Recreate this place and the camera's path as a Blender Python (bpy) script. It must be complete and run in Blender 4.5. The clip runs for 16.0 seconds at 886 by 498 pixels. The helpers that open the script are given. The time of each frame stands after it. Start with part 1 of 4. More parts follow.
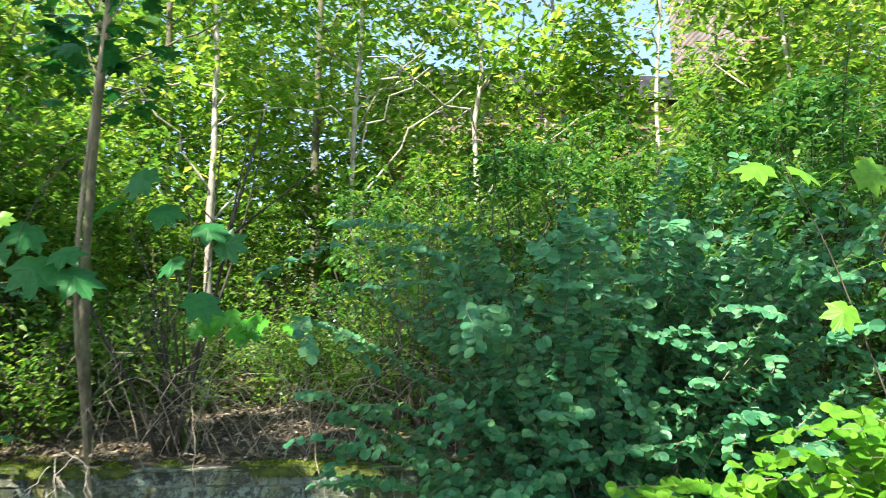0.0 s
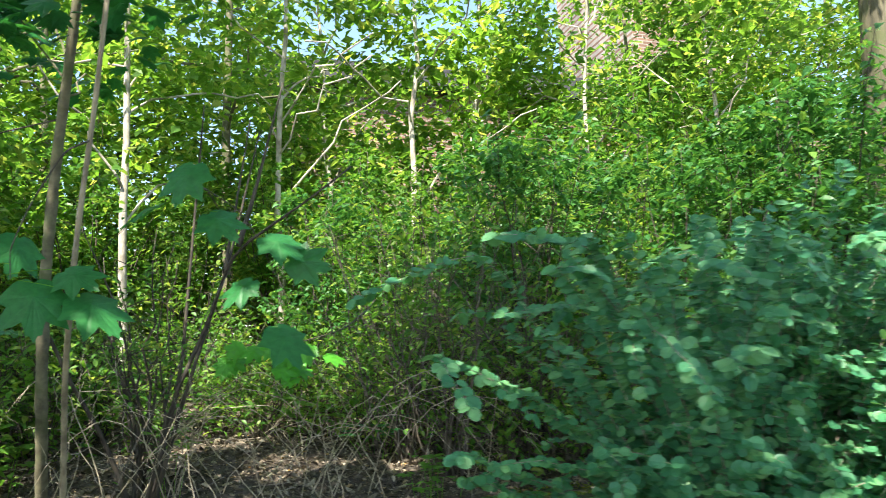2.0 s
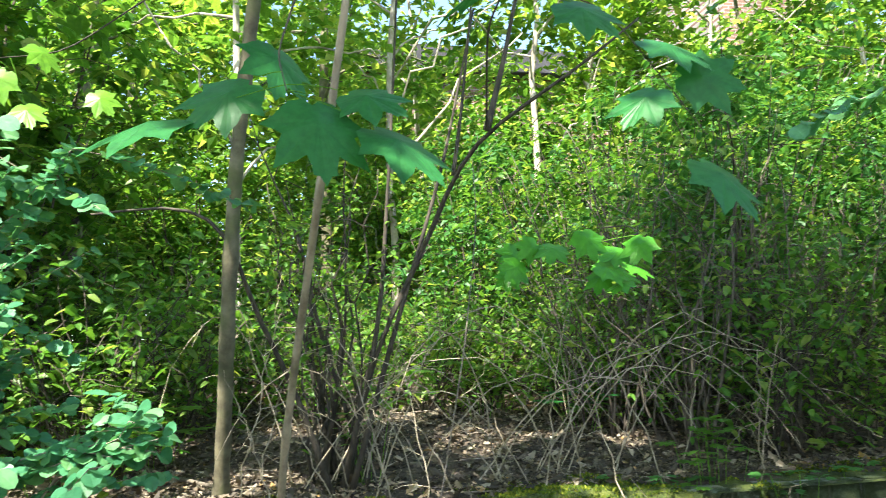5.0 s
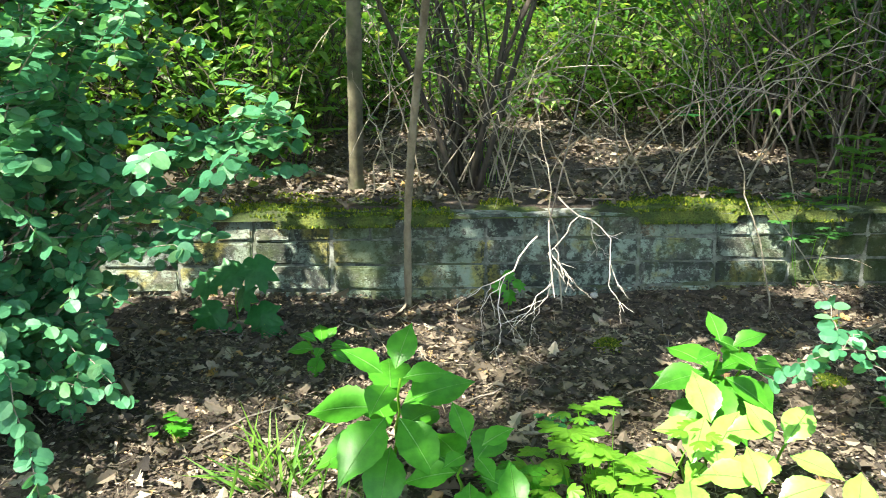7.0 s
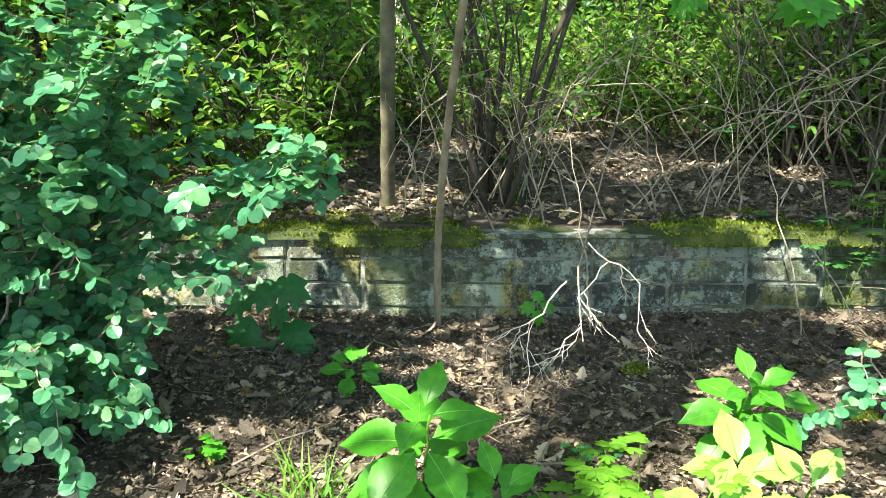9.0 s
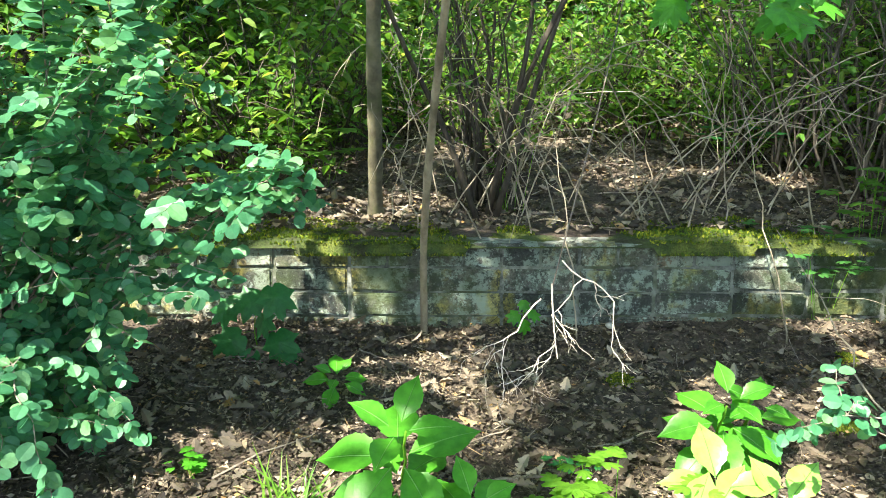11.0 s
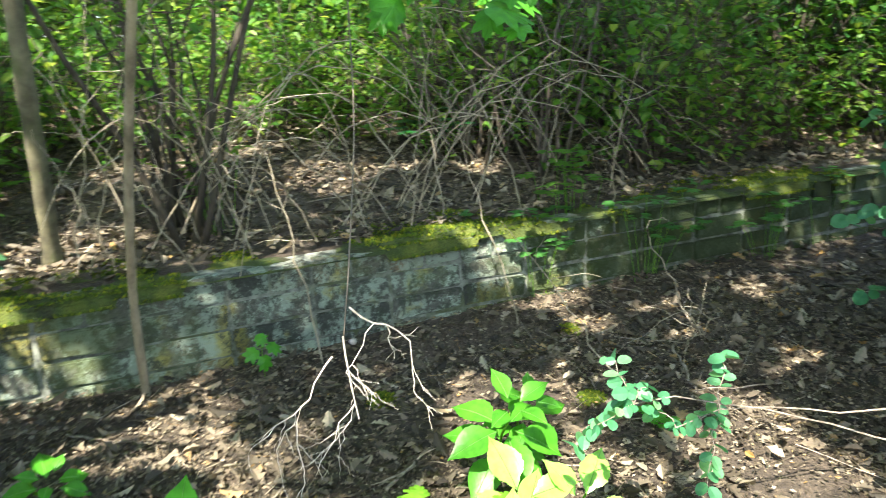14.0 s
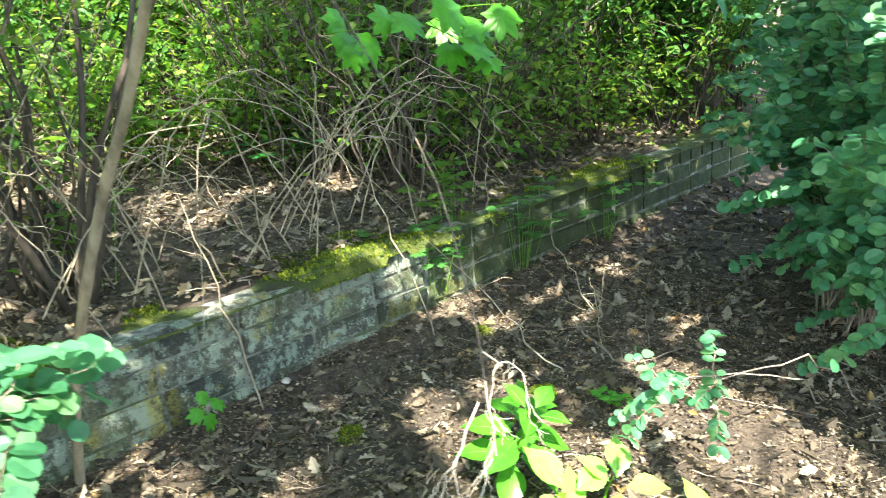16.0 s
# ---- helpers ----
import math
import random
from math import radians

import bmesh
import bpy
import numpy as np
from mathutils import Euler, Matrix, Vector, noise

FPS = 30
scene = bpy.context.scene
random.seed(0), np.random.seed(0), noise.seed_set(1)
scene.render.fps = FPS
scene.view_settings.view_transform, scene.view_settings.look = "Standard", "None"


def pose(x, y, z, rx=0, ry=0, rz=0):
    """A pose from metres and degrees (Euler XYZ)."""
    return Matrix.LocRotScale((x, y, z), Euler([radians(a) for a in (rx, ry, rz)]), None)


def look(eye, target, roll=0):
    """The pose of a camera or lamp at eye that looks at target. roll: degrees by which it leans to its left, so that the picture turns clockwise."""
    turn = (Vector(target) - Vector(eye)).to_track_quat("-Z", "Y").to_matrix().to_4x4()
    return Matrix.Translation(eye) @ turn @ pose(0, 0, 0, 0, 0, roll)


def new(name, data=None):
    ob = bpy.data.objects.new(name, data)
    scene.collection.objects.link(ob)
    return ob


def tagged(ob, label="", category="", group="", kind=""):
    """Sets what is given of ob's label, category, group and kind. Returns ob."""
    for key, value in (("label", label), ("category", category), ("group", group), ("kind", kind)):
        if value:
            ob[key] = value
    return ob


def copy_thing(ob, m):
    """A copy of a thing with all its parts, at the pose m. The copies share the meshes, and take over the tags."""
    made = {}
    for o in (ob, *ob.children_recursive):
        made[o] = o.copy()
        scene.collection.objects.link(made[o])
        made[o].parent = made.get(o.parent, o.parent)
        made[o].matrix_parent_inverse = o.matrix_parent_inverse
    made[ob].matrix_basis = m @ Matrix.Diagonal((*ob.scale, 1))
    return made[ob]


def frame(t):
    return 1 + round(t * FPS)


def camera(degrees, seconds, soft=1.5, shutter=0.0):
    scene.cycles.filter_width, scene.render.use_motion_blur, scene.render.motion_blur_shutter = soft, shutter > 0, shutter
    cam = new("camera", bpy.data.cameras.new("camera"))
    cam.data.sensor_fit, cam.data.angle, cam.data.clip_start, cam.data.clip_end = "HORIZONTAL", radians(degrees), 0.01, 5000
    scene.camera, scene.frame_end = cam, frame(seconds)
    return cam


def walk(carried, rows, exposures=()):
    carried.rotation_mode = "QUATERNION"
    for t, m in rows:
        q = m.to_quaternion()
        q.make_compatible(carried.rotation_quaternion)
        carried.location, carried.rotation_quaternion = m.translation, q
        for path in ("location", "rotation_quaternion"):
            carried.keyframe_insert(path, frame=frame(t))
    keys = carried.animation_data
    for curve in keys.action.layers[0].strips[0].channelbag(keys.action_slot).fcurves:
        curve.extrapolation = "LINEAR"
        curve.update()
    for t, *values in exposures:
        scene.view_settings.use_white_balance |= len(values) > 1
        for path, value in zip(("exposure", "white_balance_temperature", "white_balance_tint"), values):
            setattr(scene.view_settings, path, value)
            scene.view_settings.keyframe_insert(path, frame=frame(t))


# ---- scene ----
cam = camera(62.4, 16.0, soft=0.75, shutter=0.5)
PATH = [
    (0, (0.744, -4.468, 1.055), (0.925, -2.198, 1.378), 0.2),
    (0.5, (0.589, -4.262, 1.137), (0.923, -2.008, 1.450), -0.4),
    (1, (0.324, -4.141, 1.156), (0.769, -1.907, 1.465), -0.8),
    (1.5, (0.071, -4.010, 1.196), (0.636, -1.802, 1.500), -1.3),
    (2, (-0.113, -3.778, 1.216), (0.483, -1.578, 1.520), -1.6),
    (2.5, (-0.402, -3.518, 1.165), (0.201, -1.319, 1.466), -1.5),
    (3, (-0.596, -3.277, 1.092), (-0.009, -1.074, 1.394), -1.7),
    (3.2, (-0.616, -3.171, 1.074), (-0.033, -0.966, 1.372), -1.9),
    (5.3, (-0.811, -2.666, 0.907), (-0.432, -0.422, 1.242), -1.7),
    (5.5, (-0.800, -2.662, 0.898), (-0.489, -0.407, 1.222), -1.5),
    (6, (-0.791, -2.660, 0.896), (-0.621, -0.366, 0.914), -1.0),
    (6.5, (-0.783, -2.655, 0.898), (-0.687, -0.406, 0.427), -0.7),
    (7, (-0.773, -2.656, 0.900), (-0.742, -0.422, 0.354), -0.6),
    (7.5, (-0.766, -2.653, 0.908), (-0.800, -0.422, 0.353), -0.4),
    (8, (-0.747, -2.636, 0.946), (-0.802, -0.406, 0.382), -0.4),
    (8.5, (-0.762, -2.647, 0.977), (-0.818, -0.417, 0.416), -0.3),
    (9, (-0.777, -2.661, 0.994), (-0.836, -0.431, 0.435), -0.4),
    (11.5, (-0.701, -2.651, 1.033), (-0.753, -0.421, 0.474), -0.3),
    (12, (-0.670, -2.650, 1.042), (-0.657, -0.420, 0.477), -0.5),
    (12.5, (-0.662, -2.648, 1.053), (-0.448, -0.429, 0.486), -0.9),
    (13, (-0.739, -2.660, 1.063), (-0.351, -0.463, 0.501), -1.0),
    (13.5, (-0.802, -2.577, 1.048), (-0.215, -0.428, 0.476), -1.7),
    (14, (-0.850, -2.407, 1.065), (0.049, -0.378, 0.459), -2.9),
    (14.5, (-0.966, -2.316, 1.089), (0.175, -0.416, 0.471), -3.3),
    (15, (-1.153, -2.265, 1.121), (0.248, -0.559, 0.482), -4.2),
    (15.5, (-1.252, -2.171, 1.142), (0.270, -0.578, 0.482), -4.7),
    (16, (-1.363, -2.088, 1.195), (0.175, -0.513, 0.530), -4.7),
]

walk(cam, [(t, look(eye, target, roll)) for t, eye, target, roll in PATH],
     exposures=[(0.0, 1.87, 6450, 10), (3.2, 1.87, 6450, 10), (5.3, 2.25, 6450, 10), (6.5, 2.15, 6450, 10), (12.0, 2.25, 6550, 10), (14.0, 2.35, 6600, 10), (15.0, 2.78, 6650, 10), (16.0, 2.76, 6650, 10)])

# ---- light ----
SUN = Vector((-0.42, -0.62, 1.05)).normalized()
world = bpy.data.worlds.new("sky")
scene.world = world
world.use_nodes = True
wn = world.node_tree
sky = wn.nodes.new("ShaderNodeTexSky")
sky.sky_type = "NISHITA"
sky.sun_disc = False
sky.sun_elevation = math.asin(SUN.z)
sky.sun_rotation = math.atan2(SUN.x, SUN.y)
wn.links.new(sky.outputs[0], wn.nodes["Background"].inputs[0])
wn.nodes["Background"].inputs[1].default_value = 0.125
sun_data = bpy.data.lights.new("sun", "SUN")
sun_data.energy, sun_data.angle, sun_data.color = 5.0, radians(0.5), (1.0, 0.93, 0.8)
sun = new("sun", sun_data)
sun.matrix_world = look(SUN * 50, (0, 0, 0))


# ---- materials ----
def shader(name):
    m = bpy.data.materials.new(name)
    m.use_nodes = True
    return m, m.node_tree.nodes, m.node_tree.links, m.node_tree.nodes["Principled BSDF"]


def noise_of(nodes, links, scale, detail=4.0, rough=0.6, coords="Object"):
    tc = nodes.new("ShaderNodeTexCoord")
    n = nodes.new("ShaderNodeTexNoise")
    n.inputs["Scale"].default_value, n.inputs["Detail"].default_value, n.inputs["Roughness"].default_value = scale, detail, rough
    links.new(tc.outputs[coords], n.inputs["Vector"])
    return n


def ramp_of(nodes, links, source, stops):
    r = nodes.new("ShaderNodeValToRGB")
    el = r.color_ramp.elements
    while len(el) < len(stops):
        el.new(0.5)
    for e, (p, c) in zip(el, stops):
        e.position, e.color = p, (*c, 1)
    links.new(source, r.inputs[0])
    return r


def mixed(nodes, links, fac, a, b, kind="MIX"):
    m = nodes.new("ShaderNodeMix")
    m.data_type, m.blend_type = "RGBA", kind
    for sock, v in ((m.inputs[0], fac), (m.inputs[6], a), (m.inputs[7], b)):
        if isinstance(v, (int, float)):
            sock.default_value = v
        elif isinstance(v, tuple):
            sock.default_value = (*v, 1)
        else:
            links.new(v, sock)
    return m.outputs[2]


def bumped(nodes, links, bsdf, height, strength, distance=0.01):
    b = nodes.new("ShaderNodeBump")
    b.inputs["Strength"].default_value, b.inputs["Distance"].default_value = strength, distance
    links.new(height, b.inputs["Height"])
    links.new(b.outputs[0], bsdf.inputs["Normal"])


def leaf_material(name, stops, translucent=0.4, rough=0.42, see=1.5, gloss=0.32):
    """A leaf: each one its own shade, thin enough to let light through."""
    m, nodes, links, bsdf = shader(name)
    geo = nodes.new("ShaderNodeNewGeometry")
    r = ramp_of(nodes, links, geo.outputs["Random Per Island"], stops)
    n = noise_of(nodes, links, 45.0, 3.0)
    spots = ramp_of(nodes, links, n.outputs[0], ((0.3, (0.72, 0.78, 0.7)), (0.62, (1.1, 1.08, 1.0))))
    col = mixed(nodes, links, 1.0, r.outputs[0], spots.outputs[0], "MULTIPLY")
    links.new(col, bsdf.inputs["Base Color"])
    bsdf.inputs["Roughness"].default_value = rough
    bsdf.inputs["Specular IOR Level"].default_value = gloss
    bumped(nodes, links, bsdf, n.outputs[0], 0.25, 0.004)
    thin = nodes.new("ShaderNodeBsdfTranslucent")
    bright = mixed(nodes, links, 1.0, col, (see * 1.15, see, see * 0.55), "MULTIPLY")
    links.new(bright, thin.inputs[0])
    ms = nodes.new("ShaderNodeMixShader")
    ms.inputs[0].default_value = translucent
    links.new(bsdf.outputs[0], ms.inputs[1])
    links.new(thin.outputs[0], ms.inputs[2])
    links.new(ms.outputs[0], nodes["Material Output"].inputs[0])
    return m


def bark_material(name, dark, light, moss=None, scale=18.0, stretch=0.25, bump=0.6):
    m, nodes, links, bsdf = shader(name)
    tc = nodes.new("ShaderNodeTexCoord")
    mp = nodes.new("ShaderNodeMapping")
    mp.inputs["Scale"].default_value = (1, 1, stretch)
    links.new(tc.outputs["Object"], mp.inputs[0])
    n = nodes.new("ShaderNodeTexNoise")
    n.inputs["Scale"].default_value, n.inputs["Detail"].default_value, n.inputs["Roughness"].default_value = scale, 7, 0.65
    links.new(mp.outputs[0], n.inputs[0])
    r = ramp_of(nodes, links, n.outputs[0], ((0.36, dark), (0.62, light)))
    col = r.outputs[0]
    if moss:
        n2 = noise_of(nodes, links, 6.0, 4)
        f = ramp_of(nodes, links, n2.outputs[0], ((0.48, (0, 0, 0)), (0.62, (0.8, 0.8, 0.8))))
        col = mixed(nodes, links, f.outputs[0], col, moss)
    links.new(col, bsdf.inputs["Base Color"])
    bsdf.inputs["Roughness"].default_value = 0.85
    bumped(nodes, links, bsdf, n.outputs[0], bump, 0.01)
    return m


snowberry_mat = leaf_material("snowberry leaf", ((0.0, (0.044, 0.18, 0.092)), (0.6, (0.076, 0.25, 0.13)), (1.0, (0.15, 0.34, 0.155))), 0.36, 0.42, 1.5, 0.36)
# Green of stalks and herbs; for sunlit leaves it puts the sunlight into the colour.
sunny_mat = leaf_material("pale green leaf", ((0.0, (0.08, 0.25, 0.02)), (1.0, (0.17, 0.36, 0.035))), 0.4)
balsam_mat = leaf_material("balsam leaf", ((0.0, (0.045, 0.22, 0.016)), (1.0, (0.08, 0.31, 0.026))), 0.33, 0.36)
maple_mat = leaf_material("maple leaf", ((0.0, (0.018, 0.125, 0.045)), (1.0, (0.035, 0.18, 0.045))), 0.38)
under_mat = leaf_material("understory leaf", ((0.0, (0.045, 0.14, 0.022)), (0.7, (0.1, 0.235, 0.04)), (1.0, (0.23, 0.32, 0.08))), 0.5, 0.42, 1.7)
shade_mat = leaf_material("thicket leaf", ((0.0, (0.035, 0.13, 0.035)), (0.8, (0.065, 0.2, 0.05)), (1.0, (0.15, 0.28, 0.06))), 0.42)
crown_mat = leaf_material("crown leaf", ((0.0, (0.06, 0.15, 0.025)), (0.75, (0.13, 0.26, 0.045)), (1.0, (0.3, 0.36, 0.1))), 0.6, 0.4, 1.9, 0.45)
# Lit copy of the balsam leaf: the sun's glare is put into a paler green.
sunbalsam_mat = leaf_material("balsam leaf with sun glare in its colour", ((0.0, (0.15, 0.42, 0.05)), (1.0, (0.27, 0.52, 0.1))), 0.25, 0.3, 1.5, 0.5)
grass_mat = leaf_material("grass blade", ((0.0, (0.07, 0.2, 0.03)), (1.0, (0.14, 0.28, 0.04))), 0.35)
litter_mat = leaf_material("dead leaf", ((0.0, (0.036, 0.03, 0.025)), (0.45, (0.11, 0.089, 0.068)), (0.78, (0.2, 0.162, 0.126)), (0.95, (0.36, 0.31, 0.25)), (1.0, (0.32, 0.19, 0.065))), 0.12, 0.7, 1.1)
bark_grey = bark_material("grey smooth bark", (0.068, 0.062, 0.038), (0.185, 0.168, 0.1), (0.085, 0.105, 0.035), 11.0, 0.9, 0.35)
bark_pale = bark_material("pale sapling bark", (0.15, 0.122, 0.08), (0.36, 0.3, 0.205))
bark_dark = bark_material("dark shrub bark", (0.025, 0.021, 0.016), (0.085, 0.07, 0.05), None, 30)
bark_rough = bark_material("furrowed bark", (0.035, 0.031, 0.018), (0.15, 0.13, 0.08), (0.075, 0.09, 0.03), 16, 0.1, 1.0)
bark_birch = bark_material("light bark", (0.2, 0.17, 0.13), (0.55, 0.5, 0.42), None, 7, 0.6)
dead_mat = bark_material("bleached dead twig", (0.42, 0.36, 0.29), (0.68, 0.6, 0.5), None, 40)
drytwig_mat = bark_material("dry grey twig", (0.14, 0.115, 0.09), (0.33, 0.28, 0.22), None, 40)
cane_mat = bark_material("dry pale cane", (0.2, 0.17, 0.12), (0.42, 0.36, 0.26), None, 40)
brown_mat = bark_material("brown shrub bark", (0.05, 0.042, 0.032), (0.15, 0.125, 0.095), None, 30)
rib_mat = leaf_material("leaf rib", ((0.0, (0.1, 0.29, 0.05)), (1.0, (0.14, 0.35, 0.07))), 0.2)


def soil_material():
    m, nodes, links, bsdf = shader("forest soil")
    n = noise_of(nodes, links, 3.0, 8, 0.7)
    f = noise_of(nodes, links, 55.0, 6, 0.75)
    a = ramp_of(nodes, links, n.outputs[0], ((0.35, (0.055, 0.044, 0.034)), (0.6, (0.12, 0.093, 0.068)), (0.75, (0.18, 0.14, 0.105))))
    b = ramp_of(nodes, links, f.outputs[0], ((0.35, (0.45, 0.42, 0.4)), (0.55, (1, 1, 1)), (0.72, (2.0, 1.9, 1.7))))
    links.new(mixed(nodes, links, 1.0, a.outputs[0], b.outputs[0], "MULTIPLY"), bsdf.inputs["Base Color"])
    bsdf.inputs["Roughness"].default_value = 0.95
    bumped(nodes, links, bsdf, f.outputs[0], 1.0, 0.02)
    return m


def brick_material(name, limewash):
    """Old brick with remains of grey cement wash, soot and moss film."""
    m, nodes, links, bsdf = shader(name)
    geo = nodes.new("ShaderNodeNewGeometry")
    info = nodes.new("ShaderNodeObjectInfo")
    pos = geo.outputs["Position"]

    def field(scale, detail=6, rough=0.7):
        n = nodes.new("ShaderNodeTexNoise")
        n.inputs["Scale"].default_value, n.inputs["Detail"].default_value, n.inputs["Roughness"].default_value = scale, detail, rough
        links.new(pos, n.inputs["Vector"])
        return n.outputs[0]
    base = ramp_of(nodes, links, info.outputs["Random"], ((0.0, (0.05, 0.052, 0.048)), (0.45, (0.1, 0.1, 0.085)), (0.8, (0.16, 0.15, 0.11)), (1.0, (0.17, 0.12, 0.075))))
    grain = ramp_of(nodes, links, field(75, 8, 0.8), ((0.34, (0.4, 0.4, 0.4)), (0.66, (1.6, 1.6, 1.6))))
    col = mixed(nodes, links, 1.0, base.outputs[0], grain.outputs[0], "MULTIPLY")
    wash = ramp_of(nodes, links, field(8.5, 12, 0.78), ((0.49, (0, 0, 0)), (0.525, (limewash,) * 3)))
    col = mixed(nodes, links, wash.outputs[0], col, (0.3, 0.35, 0.29))
    flake = ramp_of(nodes, links, field(24.0, 12, 0.8), ((0.57, (0, 0, 0)), (0.6, (0.9, 0.9, 0.9))))
    col = mixed(nodes, links, flake.outputs[0], col, (0.42, 0.47, 0.41))
    ochre = ramp_of(nodes, links, field(4.6, 4, 0.6), ((0.545, (0, 0, 0)), (0.62, (0.75, 0.75, 0.75))))
    crust = mixed(nodes, links, 1.0, (0.27, 0.225, 0.05), grain.outputs[0], "MULTIPLY")
    col = mixed(nodes, links, ochre.outputs[0], col, crust)
    soot = ramp_of(nodes, links, field(15.0, 12, 0.8), ((0.51, (0, 0, 0)), (0.555, (0.88, 0.88, 0.88))))
    col = mixed(nodes, links, soot.outputs[0], col, (0.042, 0.048, 0.038))
    green = ramp_of(nodes, links, field(2.6, 7, 0.68), ((0.5, (0, 0, 0)), (0.62, (0.6, 0.6, 0.6))))
    col = mixed(nodes, links, green.outputs[0], col, (0.08, 0.11, 0.03))
    each = ramp_of(nodes, links, info.outputs["Random"], ((0.0, (0.68, 0.74, 0.72)), (0.35, (1.15, 1.22, 1.18)), (0.55, (0.85, 0.9, 0.86)), (0.8, (1.3, 1.36, 1.28)), (1.0, (0.95, 1.0, 0.96))))
    col = mixed(nodes, links, 1.0, col, each.outputs[0], "MULTIPLY")
    sep = nodes.new("ShaderNodeSeparateXYZ")
    links.new(pos, sep.inputs[0])
    grow = nodes.new("ShaderNodeMath")
    grow.operation = "MULTIPLY_ADD"
    links.new(sep.outputs[0], grow.inputs[0])
    grow.inputs[1].default_value, grow.inputs[2].default_value = 0.32, -0.1
    both = nodes.new("ShaderNodeMath")
    links.new(grow.outputs[0], both.inputs[0])
    links.new(field(7.0, 7, 0.7), both.inputs[1])
    # Algae film towards +x, darkened to include the shade of the overhanging thicket.
    algae_shade = ramp_of(nodes, links, both.outputs[0], ((0.52, (0, 0, 0)), (0.68, (0.85, 0.85, 0.85))))
    col = mixed(nodes, links, algae_shade.outputs[0], col, (0.032, 0.055, 0.012))
    links.new(col, bsdf.inputs["Base Color"])
    bsdf.inputs["Roughness"].default_value = 0.92
    bumped(nodes, links, bsdf, field(60, 8, 0.75), 1.0, 0.012)
    return m


def moss_material():
    m, nodes, links, bsdf = shader("moss")
    n = noise_of(nodes, links, 7.0, 6)
    f = noise_of(nodes, links, 160.0, 3)
    a = ramp_of(nodes, links, n.outputs[0], ((0.34, (0.035, 0.035, 0.016)), (0.5, (0.045, 0.07, 0.014)), (0.68, (0.11, 0.13, 0.018))))
    b = ramp_of(nodes, links, f.outputs[0], ((0.3, (0.5, 0.5, 0.5)), (0.7, (1.4, 1.4, 1.4))))
    links.new(mixed(nodes, links, 1.0, a.outputs[0], b.outputs[0], "MULTIPLY"), bsdf.inputs["Base Color"])
    bsdf.inputs["Roughness"].default_value = 1.0
    bumped(nodes, links, bsdf, f.outputs[0], 1.0, 0.01)
    return m


def facade_material():
    m, nodes, links, bsdf = shader("old brick facade")
    tc = nodes.new("ShaderNodeTexCoord")
    mp = nodes.new("ShaderNodeMapping")
    mp.inputs["Rotation"].default_value = (radians(90), 0, 0)
    links.new(tc.outputs["Object"], mp.inputs[0])
    bt = nodes.new("ShaderNodeTexBrick")
    bt.inputs["Color1"].default_value, bt.inputs["Color2"].default_value = (0.15, 0.085, 0.06, 1), (0.22, 0.125, 0.085, 1)
    bt.inputs["Mortar"].default_value = (0.3, 0.27, 0.23, 1)
    bt.inputs["Scale"].default_value = 1.0
    bt.inputs["Brick Width"].default_value, bt.inputs["Row Height"].default_value, bt.inputs["Mortar Size"].default_value = 0.29, 0.096, 0.012
    links.new(mp.outputs[0], bt.inputs["Vector"])
    n = noise_of(nodes, links, 0.8, 6)
    d = ramp_of(nodes, links, n.outputs[0], ((0.35, (0.6, 0.6, 0.6)), (0.65, (1.1, 1.1, 1.1))))
    links.new(mixed(nodes, links, 1.0, bt.outputs[0], d.outputs[0], "MULTIPLY"), bsdf.inputs["Base Color"])
    bsdf.inputs["Roughness"].default_value = 0.9
    return m


soil_mat, moss_mat, facade_mat = soil_material(), moss_material(), facade_material()
brick_mat, mortar_mat = brick_material("weathered brick", 0.8), bark_material("crumbling mortar", (0.045, 0.05, 0.042), (0.26, 0.28, 0.24), (0.06, 0.08, 0.025), 22, 1.0, 1.0)
roof_mat = bark_material("dark roofing", (0.02, 0.02, 0.025), (0.05, 0.05, 0.055), None, 5, 1)
stone_mat = bark_material("pale stone dressing", (0.4, 0.37, 0.32), (0.55, 0.52, 0.46), None, 5, 1)


# ---- mesh helpers ----
def mesh_of(name, verts, faces, mat):
    me = bpy.data.meshes.new(name)
    me.from_pydata(np.asarray(verts).tolist(), [], faces if isinstance(faces, list) else np.asarray(faces).tolist())
    me.materials.append(mat)
    me.update()
    return me


def smoothed(me):
    me.polygons.foreach_set("use_smooth", [True] * len(me.polygons))
    return me


def part(name, me, parent, label="", kind=""):
    ob = new(name, me)
    ob.parent = parent
    return tagged(ob, label, "", "", kind)


def thing(name, x, y, z, label, category, group="", kind=""):
    ob = new(name)
    ob.empty_display_size = 0.1
    ob.location = (x, y, z)
    return tagged(ob, label, category, group, kind)


